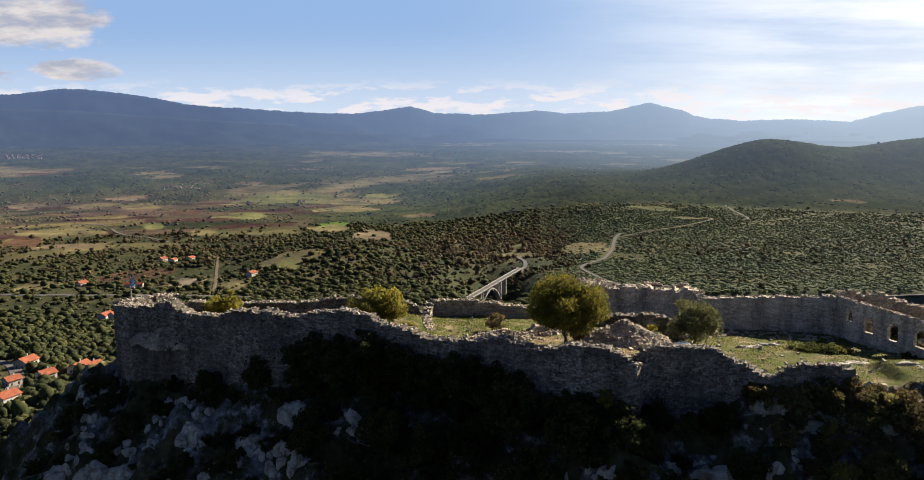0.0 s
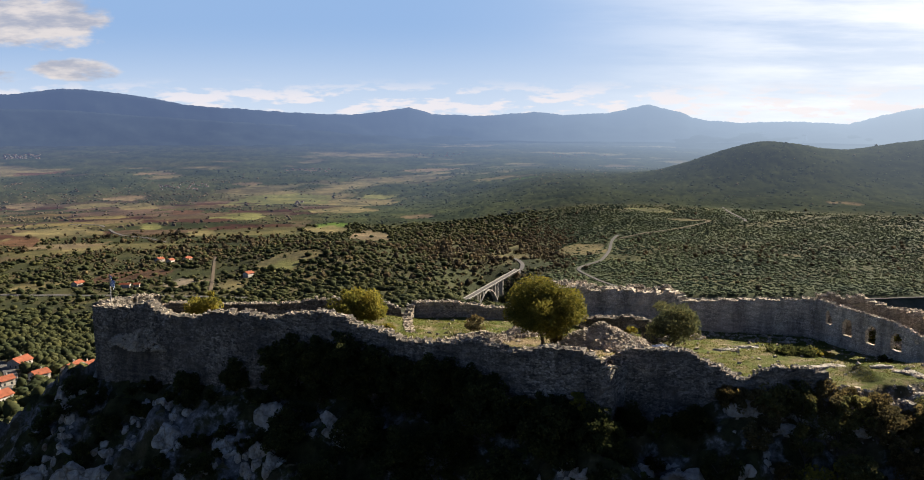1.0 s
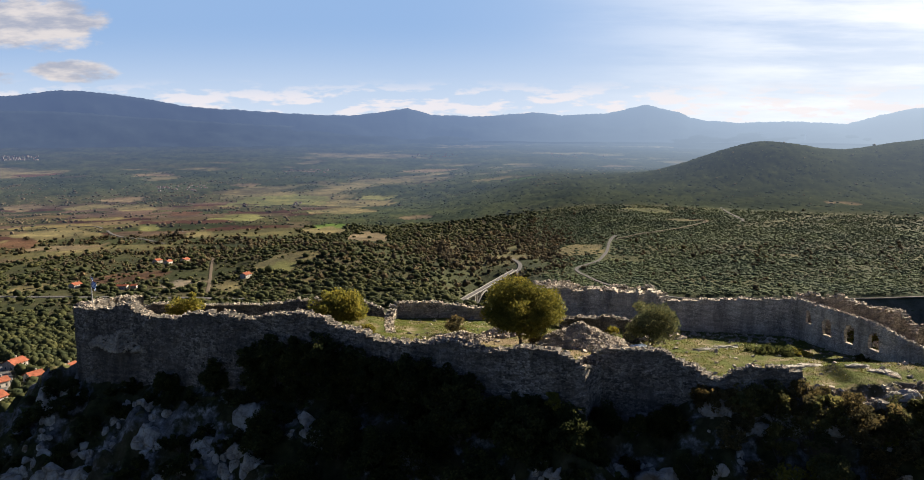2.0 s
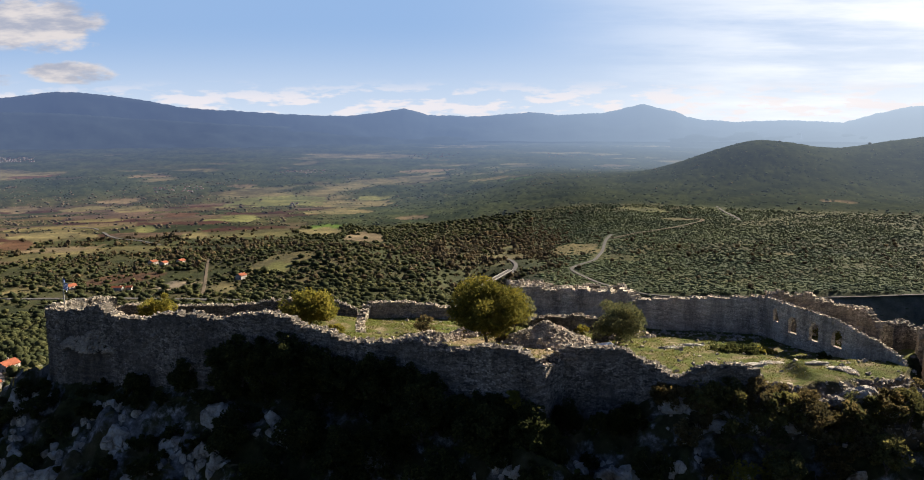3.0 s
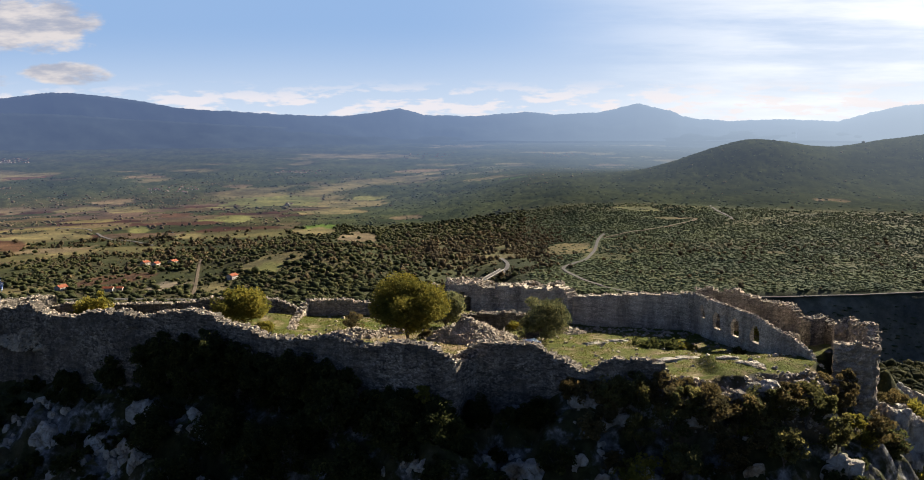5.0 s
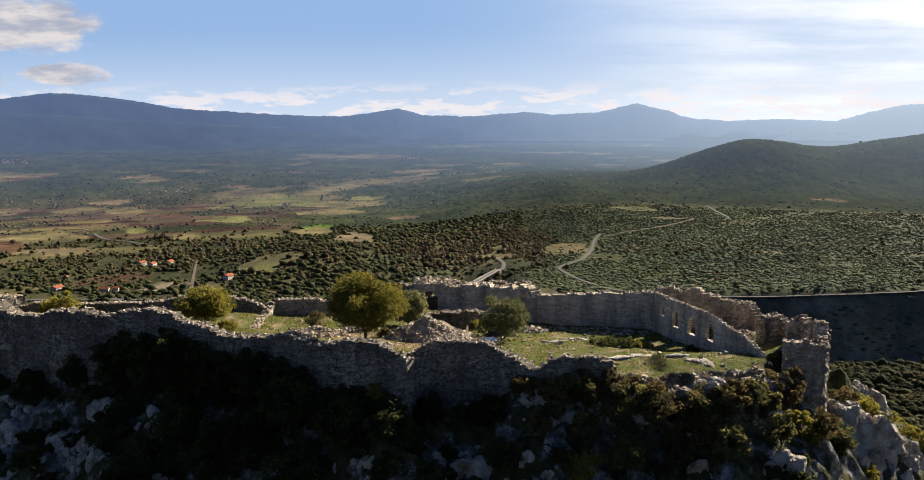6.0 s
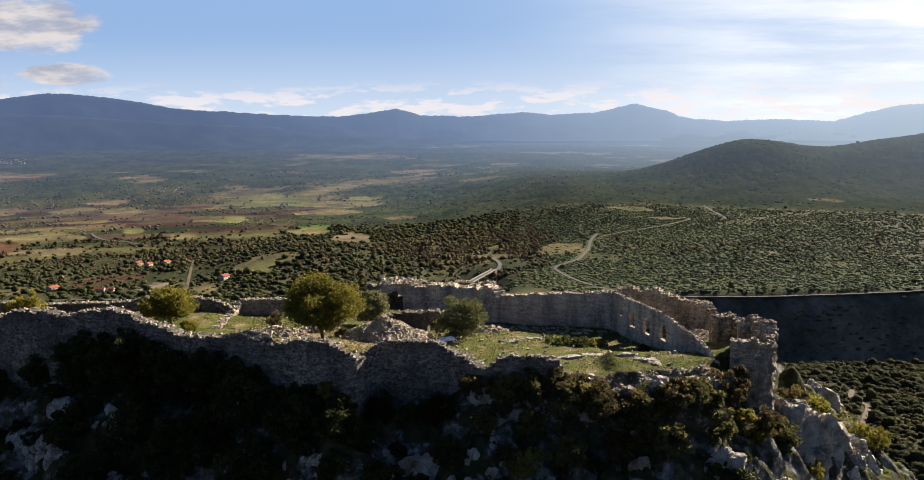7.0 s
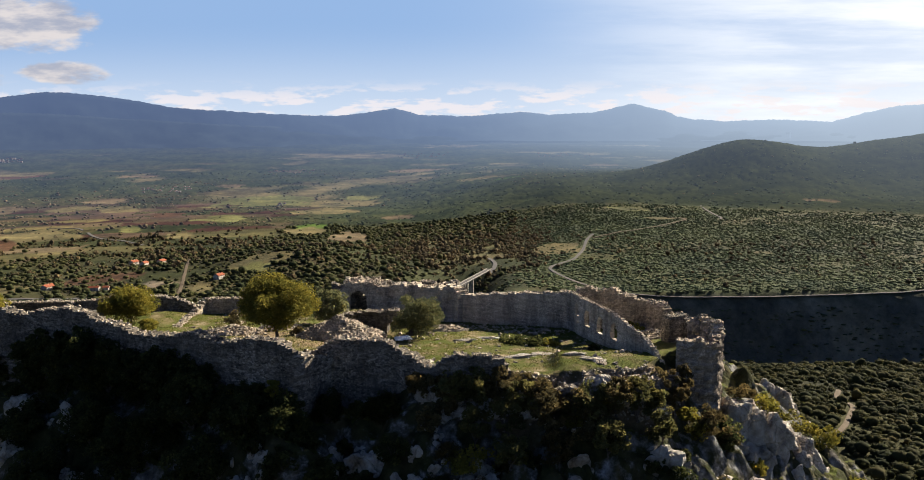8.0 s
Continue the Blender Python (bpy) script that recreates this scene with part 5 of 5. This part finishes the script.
def heap(x, y, rx, ry, high, count, size, seed, name, label):
    """A heap of fallen stones."""
    rng = random.Random(seed)
    spots = []
    floor = gz(x, y)
    for _ in range(count):
        a, d = rng.uniform(0, 6.283), math.sqrt(rng.random())
        px, py = x + rx * d * math.cos(a), y + ry * d * math.sin(a)
        lift = high * (1 - d) ** 0.9 * (1 + 0.25 * noise.noise(Vector((px * 0.6, py * 0.6, seed))))
        spots.append((px, py, floor - 0.108 * (py - y) + lift + rng.uniform(-0.1, 0.12), rng.uniform(*size)))
    ob = stone_bits(spots, LOOSE, seed, name)
    return tagged(ob, label, "rubble", kind="stuff")


heap(20.4, 99.0, 6.0, 4.0, 2.6, 4200, (0.22, 0.6), 201, "rubble_heap", "heap of bleached fallen stones in the courtyard")
heap(6.0, 101.5, 4.0, 2.6, 0.9, 800, (0.2, 0.55), 202, "rubble_heap", "low spread of fallen stones by the oak tree")
heap(11.5, 105, 3.0, 2.2, 1.1, 700, (0.2, 0.5), 203, "rubble_heap", "fallen stones behind the oak tree")
heap(34, 111.5, 3.2, 1.6, 0.9, 500, (0.25, 0.6), 204, "rubble_heap", "fallen stones at the foot of the courtyard wall")
heap(-40, 108.5, 4.2, 2.6, 3.6, 1400, (0.2, 0.55), 205, "rubble_heap", "bleached stones lying on top of the flag tower")
heap(-36.6, 107.0, 5.0, 2.4, 6.0, 2200, (0.2, 0.6), 206, "rubble_heap", "tumbled stones on the broken shoulder of the tower")
heap(21.0, 90.2, 2.4, 2.2, 0.5, 350, (0.2, 0.5), 207, "rubble_heap", "stones spilled in the breach of the wall")
heap(62.5, 103.5, 3.2, 3.4, 0.8, 500, (0.2, 0.5), 208, "rubble_heap", "fallen stones inside the ruined hall")
def top_stones(x0, x1, y0, y1, z, count, seed):
    rng = random.Random(seed)
    rows = [(rng.uniform(x0, x1), rng.uniform(y0, y1), z + rng.uniform(-0.15, 0.45), rng.uniform(0.25, 0.6)) for _ in range(count)]
    return tagged(stone_bits(rows, LOOSE, seed, "rubble_heap"), "bleached rubble on top of the ruined hall", "rubble", kind="stuff")


top_stones(17.5, 23, 124.2, 129, -0.85, 420, 221)
spill = random.Random(9)
spots = []
for _ in range(900):
    x, y = spill.uniform(-2, 58), spill.uniform(86, 120)
    if outside(np.array([x]), np.array([y]))[0] < -1.5:
        s = 0.12 + 0.5 * spill.random() ** 3
        spots.append((x, y, gz(x, y) + 0.1 * s, s))
for _ in range(90):
    t = spill.random()
    x, y = 37.5 + 13 * t + spill.uniform(-1, 1), 119 - 7.4 * t - 2 - spill.random() ** 2 * 5
    s = spill.uniform(0.2, 0.6)
    spots.append((x, y, gz(x, y) + 0.1 * s, s))
tagged(stone_bits(spots, LOOSE, 10, "scattered_stones"), "single stones strewn over the courtyard grass", "stones", kind="stuff")


def bush(x, y, height, spread, mat, seed, label, dz=0.0, **kw):
    return tree("bush", x, y, height, spread, mat, seed, label, z=gz(x, y) + dz - 0.1, trunk_h=0.02, **kw)


bush_rng = random.Random(31)
# lit bushes on the slope to the right of the breach
for x, y, h, s in ((41, 79.6, 3.2, 2.0), (37.5, 79, 2.8, 1.8), (44.5, 78.8, 3.4, 2.2), (34.5, 81, 2.0, 1.4), (48, 78.5, 2.6, 1.8), (52.5, 79.5, 3.4, 1.7), (55, 80.0, 4.0, 1.7), (59.5, 81.8, 3.6, 1.3), (61, 84, 4.2, 1.2),
                   (46, 75.5, 2.4, 1.8), (41, 75, 2.6, 1.9), (51, 76, 2.4, 1.9), (57, 77.5, 2.6, 1.8), (63.5, 82, 2.2, 1.5)):
    bush(x, y, h + 0.9, s, bush_rng.choice((LEAF_GREY, LEAF_DRY, LEAF_GREY, LEAF_DRY)), bush_rng.randrange(9999), "evergreen bush on the steep castle slope", 0.4, clumps=26, leaves=80, leaf=0.2)
for x, y, h, s in ((31.8, 84.2, 1.6, 1.3), (66, 83.5, 1.8, 1.5), (69.5, 84, 1.6, 1.3), (72, 82.5, 2.0, 1.6), (70.5, 92.5, 2.4, 2.0), (73.5, 94, 2.2, 2.2), (76.5, 95.5, 2.4, 2.2), (79.5, 93.5, 2.2, 2.0), (83, 96, 2.2, 2.2), (85, 92, 2.2, 2.0)):
    bush(x, y, h, s, bush_rng.choice((LEAF_OLIVE, LEAF_GREY, LEAF_DRY)), bush_rng.randrange(9999), "dry olive-brown shrub among the crags", clumps=20, leaves=70, leaf=0.2)
for x, y, z, h, s in ((33.2, 82.3, -5.6, 3.2, 1.6), (35.4, 81.6, -5.9, 3.9, 1.9), (37.8, 81.2, -6.0, 4.2, 2.0), (40.2, 81.0, -6.0, 4.0, 2.0), (42.6, 80.4, -6.4, 3.8, 1.9), (45.0, 79.4, -6.8, 3.8, 2.0), (48.6, 79.0, -7.0, 3.6, 1.9), (51.4, 79.6, -6.8, 3.6, 1.8), (56.6, 80.6, -6.6, 3.4, 1.6), (31.0, 83.4, -5.4, 2.4, 1.5)):
    tree("bush", x, y, h, s, bush_rng.choice((LEAF_GREY, LEAF_GREY, LEAF_DRY)), bush_rng.randrange(9999), "grey-green bush covering the foot of the outer wall", z=z, trunk_h=0.02, clumps=30, leaves=90, leaf=0.2)
# dry plants hanging over the edge of the courtyard shelf
for i in range(30):
    x = 32 + 29 * (i + bush_rng.random()) / 30
    y = float(np.interp(x, [32, 34, 41, 47, 57.5, 61], [84, 82.5, 82, 80.5, 82.5, 86.5])) + bush_rng.uniform(-1.3, 0.6)
    h = bush_rng.uniform(0.7, 1.6)
    bush(x, y, h, h * 0.9, bush_rng.choice((LEAF_OLIVE, LEAF_DRY, LEAF_GREY)), bush_rng.randrange(9999), "dry plant hanging over the rocky edge", -0.2, clumps=12, leaves=50, leaf=0.16)
# broken ledges and stones along the edge of the shelf
edge_rng = random.Random(63)
def shelf_edge(x):
    return float(np.interp(x, [31, 34, 41, 47, 57.5, 61], [84.6, 82.5, 82, 80.5, 82.5, 86.5]))


for i in range(22):
    x = 32 + 29 * (i + edge_rng.random()) / 22
    y = shelf_edge(x) + edge_rng.uniform(-1.1, 0.5)
    s = edge_rng.uniform(0.8, 1.7)
    crag(x, y, gz(x, y) - 0.1 * s, (s * 1.3, s * 0.8, s * 0.65), edge_rng.randrange(999), "broken limestone ledge at the edge of the courtyard", "limestone_ledge", fine=3)
spots = []
for _ in range(1500):
    x = edge_rng.uniform(31, 61)
    y = shelf_edge(x) + edge_rng.gauss(0.2, 1.0)
    s = 0.15 + 0.5 * edge_rng.random() ** 2
    spots.append((x, y, gz(x, y) + 0.1 * s, s))
tagged(stone_bits(spots, LOOSE, 12, "scattered_stones"), "broken stones along the edge of the courtyard shelf", "stones", kind="stuff")
# dark scrub in the shade below the curtain wall
for i in range(105):
    x = -54 + 86 * (i + bush_rng.random()) / 105
    wall_y = np.interp(x, [-60, -46.7, -5.6, 17.5, 19.5, 32], [115, 110, 94, 83.3, 87, 84])
    y = wall_y - 1.2 - 13 * bush_rng.random() ** 1.5
    h = bush_rng.uniform(1.2, 3.4) * (0.7 if x < -22 else 1.0)
    bush(x, y, h, h * 0.7, LEAF_DARK, bush_rng.randrange(9999), "dark evergreen scrub on the shaded slope", clumps=18, leaves=60, leaf=0.22)
for x, y, z, h, s in ((9.5, 85.4, -7.5, 3.0, 1.7), (15.5, 82.6, -5.0, 1.6, 0.9), (-1.5, 91.2, -4.0, 1.2, 0.8), (-14.5, 96.2, -3.5, 1.0, 0.9)):
    tree("bush", x, y, h, s, LEAF_OLIVE, bush_rng.randrange(9999), "yellow-leaved bush rooted in the wall", z=z, trunk_h=0.02, clumps=14, leaves=60, leaf=0.18)
for i in range(44):
    x = 32 + 34 * (i + bush_rng.random()) / 44
    edge = float(np.interp(x, [32, 34, 41, 47, 57.5, 61, 68], [84, 82.5, 82, 80.5, 82.5, 85, 87]))
    y = edge - 1.5 - 11 * bush_rng.random()
    h = bush_rng.uniform(1.2, 3.0)
    bush(x, y, h, h * 0.75, bush_rng.choice((LEAF_DARK, LEAF_DARK, LEAF_OLIVE, LEAF_DRY)), bush_rng.randrange(9999), "scrub on the steep slope under the courtyard", clumps=18, leaves=60, leaf=0.2)
# ivy and round evergreens against the foot of the curtain wall
for x, y, h, s in ((5.6, 84.6, 6.2, 3.3), (12.2, 81.6, 5.2, 3.0), (-13.5, 95.4, 6.6, 2.2), (-10.0, 94.0, 7.4, 2.5), (-6.5, 92.4, 7.0, 2.3), (-3.0, 90.8, 6.0, 2.2), (-18, 97.0, 4.6, 2.2), (0.6, 89.6, 4.4, 2.2), (-25, 100.0, 4.0, 2.0), (-32, 102.2, 2.6, 1.6), (21, 84.2, 3.4, 2.0), (27, 83, 3.0, 2.2), (-8, 88.5, 5.0, 3.0), (-3, 86, 5.0, 3.0), (2, 83.5, 5.2, 3.2), (7.5, 80, 4.6, 3.0), (-12, 84, 4.2, 2.8), (-6, 81, 4.0, 2.8), (0, 78, 4.2, 3.0), (-17, 91, 4.0, 2.6), (17, 79.5, 4.0, 2.4)):
    bush(x, y, h, s, LEAF_DARK, bush_rng.randrange(9999), "dark rounded evergreen growing against the curtain wall", clumps=46, leaves=90, leaf=0.24)
def wall_line(x):
    return float(np.interp(x, [-46.7, -5.6, 17.5, 19.5], [110, 94, 83.3, 87]))


for x0, x1, count, z, h in ((-19.0, -5.0, 7, -6.8, 6.0), (-2.4, 6.0, 5, -6.6, 5.0), (10.0, 16.4, 4, -8.2, 4.2)):
    for i in range(count):
        x = x0 + (x1 - x0) * i / (count - 1)
        arch = math.sin(math.pi * (i + 0.6) / (count + 0.2))
        tree("bush", x, wall_line(x) - 1.7, h * (0.72 + 0.28 * arch), 1.9, LEAF_DARK, bush_rng.randrange(9999), "dark ivy climbing the face of the curtain wall", z=z, trunk_h=0.02, clumps=46, leaves=90, leaf=0.22)
# shrubs inside the walls
for x, y, h, s, mat, label in ((5.2, 106, 2.2, 1.6, LEAF_DRY, "dry brown shrub in the courtyard"), (-6.2, 104.5, 1.2, 1.6, LEAF_OLIVE, "low green shrub on the grass bank"), (43, 99, 0.7, 1.7, LEAF_DARK, "low green thicket in the courtyard grass"),
                               (45.5, 98.6, 0.8, 1.6, LEAF_DARK, "low green thicket in the courtyard grass"), (47.5, 99.3, 0.7, 1.3, LEAF_OLIVE, "low green thicket in the courtyard grass"),
                               (52.5, 93.5, 1.4, 0.7, LEAF_DARK, "small dark shrub by the window wall"), (63, 113, 1.6, 1.4, LEAF_OLIVE, "yellow shrub outside the hall"), (15.2, 98.5, 1.0, 0.9, LEAF_DRY, "dry shrub under the oak tree"),
                               (23.5, 115, 0.8, 1.4, LEAF_DRY, "dry shrub on the collapsed vault"), (27, 115.5, 0.8, 1.3, LEAF_OLIVE, "shrub on the collapsed vault"), (60.5, 106, 1.3, 1.5, LEAF_OLIVE, "yellow-green shrub inside the hall"),
                               (60, 109, 1.2, 1.4, LEAF_OLIVE, "yellow-green shrub inside the hall")):
    bush(x, y, h, s, mat, bush_rng.randrange(9999), label, clumps=18, leaves=70, leaf=0.17)


def tufts(count, seed):
    """Grass tufts over the courtyard."""
    rng = np.random.default_rng(seed)
    x, y = rng.uniform(-8, 60, count), rng.uniform(85, 122, count)
    keep = (outside(x, y) < -1.0) & (fbm(x / 5, y / 5, 21) > -0.18)
    x, y = x[keep], y[keep]
    z = ground_z(x, y)
    a, s = rng.uniform(0, 6.283, len(x)), rng.uniform(0.05, 0.15, len(x))
    lean = rng.uniform(-0.5, 0.5, (2, len(x))) * s
    P = np.stack([np.stack([x - np.cos(a) * s * 0.6, y - np.sin(a) * s * 0.6, z - 0.03], -1), np.stack([x + np.cos(a) * s * 0.6, y + np.sin(a) * s * 0.6, z - 0.03], -1),
                  np.stack([x + lean[0], y + lean[1], z + s], -1)], 1).reshape(-1, 3)
    ob = put("grass", mesh_of("grass", P, np.arange(len(P)).reshape(-1, 3)), leaf_material("grass_blades", (0.065, 0.075, 0.013), (0.095, 0.096, 0.022), (0.15, 0.12, 0.05)))
    return tagged(ob, "short green and straw-coloured courtyard grass", "grass", kind="stuff")


tufts(38000, 3)


# ---- flag ----
def flag():
    root = empty("flag_pole", -45.3, 112.0, -0.9, -35)
    bm = bmesh.new()
    bmesh.ops.create_cone(bm, cap_ends=True, segments=10, radius1=0.09, radius2=0.05, depth=4.6, matrix=Matrix.Translation((0, 0, 2.1)))
    part("pole", bm, plain_material("painted_pole", (0.25, 0.24, 0.23), 0.5), root)
    blue, white = plain_material("blue_cloth", (0.03, 0.09, 0.32), 0.8), plain_material("white_cloth", (0.75, 0.75, 0.75), 0.8)
    cloth = None
    for k in range(9):
        bm = bmesh.new()
        rows = []
        for i in range(9):
            u = i / 8
            top = 4.2 - k * 0.13 - 0.75 * u
            wave = 0.16 * math.sin(u * 8 + k * 0.35)
            rows.append([bm.verts.new((0.05 + 0.95 * u, wave, top)), bm.verts.new((0.05 + 0.95 * u, wave + 0.012, top - 0.13)), bm.verts.new((0.05 + 0.95 * u, wave + 0.03, top))])
        for p, q in zip(rows, rows[1:]):
            bm.faces.new((p[0], p[1], q[1], q[0]))
            bm.faces.new((p[2], q[2], q[1], p[1]))
        if k == 0:
            cloth = part("flag", bm, blue, root, "blue and white striped flag")
        else:
            part("stripe", bm, white if k % 2 else blue, cloth)
    return tagged(root, "thin pole with a blue and white striped flag on the tower", "flag")


flag()


# ---- white sheeting by the olive tree ----
def sheeting():
    bm = bmesh.new()
    n = 14
    grid = [[bm.verts.new((i * 0.16, j * 0.12, 0.38 * abs(noise.noise(Vector((i * 0.45, j * 0.5, 3)))) + 0.5 * math.sin(math.pi * i / n) * math.sin(math.pi * j / n) * 0.7)) for j in range(n + 1)] for i in range(n + 1)]
    for i in range(n):
        for j in range(n):
            bm.faces.new((grid[i][j], grid[i + 1][j], grid[i + 1][j + 1], grid[i][j + 1]))
    ob = part("plastic_sheet", bm, plain_material("white_plastic", (0.72, 0.76, 0.8), 0.4), None)
    ob.matrix_basis = pose(27.6, 100.6, gz(28.5, 101.3) + 0.15, 0, 0, 15)
    return tagged(ob, "crumpled white plastic sheet on the ground", "sheet")


sheeting()


# ---- power station far out on the plain ----
def power_station():
    d = 4520.0
    x, y = EYE_X + d * math.sin(radians(22.9)), d * math.cos(radians(22.9))
    root = empty("power_station", x, y, float(valley(np.array([x]), np.array([y]))[0]) - 4)
    # haze painted over the station as a glow
    mat = haze_material("station_haze", 3000, 5000, 0.7, 0.8, False, (0.1, 0.1, 0.1))
    bm = bmesh.new()
    bmesh.ops.create_cone(bm, cap_ends=True, segments=12, radius1=4.0, radius2=2.8, depth=90, matrix=Matrix.Translation((0, 0, 40)))
    part("chimney", bm, mat, root)
    for dx, w, h in ((-55, 40, 26), (28, 26, 36), (60, 22, 28), (-12, 18, 34)):
        bm = bmesh.new()
        box(bm, dx - w / 2, dx + w / 2, -15, 15, -5, h)
        part("block", bm, mat, root)
    return tagged(root, "pale power station with a tall chimney, far off in haze", "power station")


power_station()


# ---- villages far out on the plain ----
def far_village(a, r, count, da, dr, seed):
    rng = random.Random(seed)
    V, F, tone = [], [], []
    for _ in range(count):
        aa, rr = radians(a + rng.uniform(-da, da)), r + rng.uniform(-dr, dr)
        x, y = EYE_X + rr * math.sin(aa), rr * math.cos(aa)
        z = float(valley(np.array([x]), np.array([y]))[0])
        w, d, h = rng.uniform(2.5, 4.5), rng.uniform(2.5, 4), rng.uniform(2.5, 4)
        k = len(V)
        V += [(x + sx * w, y + sy * d, z + hz) for hz in (-3, h) for sx, sy in ((-1, -1), (1, -1), (1, 1), (-1, 1))]
        V += [(x - w * 0.9, y, z + h + 2), (x + w * 0.9, y, z + h + 2)]
        F += [tuple(k + i for i in f) for f in ((0, 1, 5, 4), (1, 2, 6, 9, 5), (2, 3, 7, 6), (3, 0, 4, 8, 7), (4, 5, 9, 8), (6, 7, 8, 9))]
        tone += [0, 0, 0, 0, 1, 1]
    me = mesh_of("far_houses", V, F)
    ob = put("far_houses", me, VILLAGE_WALL)
    me.materials.append(VILLAGE_ROOF)
    me.polygons.foreach_set("material_index", tone)
    return tagged(ob, "tiny pale houses of a distant village", "village", kind="stuff")


# walls and roofs with the same haze emission mixed into them
VILLAGE_WALL = haze_material("village_wall", 2000, 4700, 0.1, 0.62, False, (0.2, 0.175, 0.15))
VILLAGE_ROOF = haze_material("village_roof", 2000, 4700, 0.1, 0.62, False, (0.17, 0.085, 0.055))
for row in ((-28.9, 3980, 60, 1.0, 70, 1), (-26.5, 4600, 40, 1.2, 40, 2), (-19.5, 3080, 36, 1.6, 50, 3), (-11.9, 2737, 4, 0.3, 20, 4), (-11.2, 3450, 24, 1.6, 60, 5), (-1.9, 3900, 30, 1.8, 90, 6), (8.0, 3850, 24, 2.0, 80, 7)):
    far_village(*row)
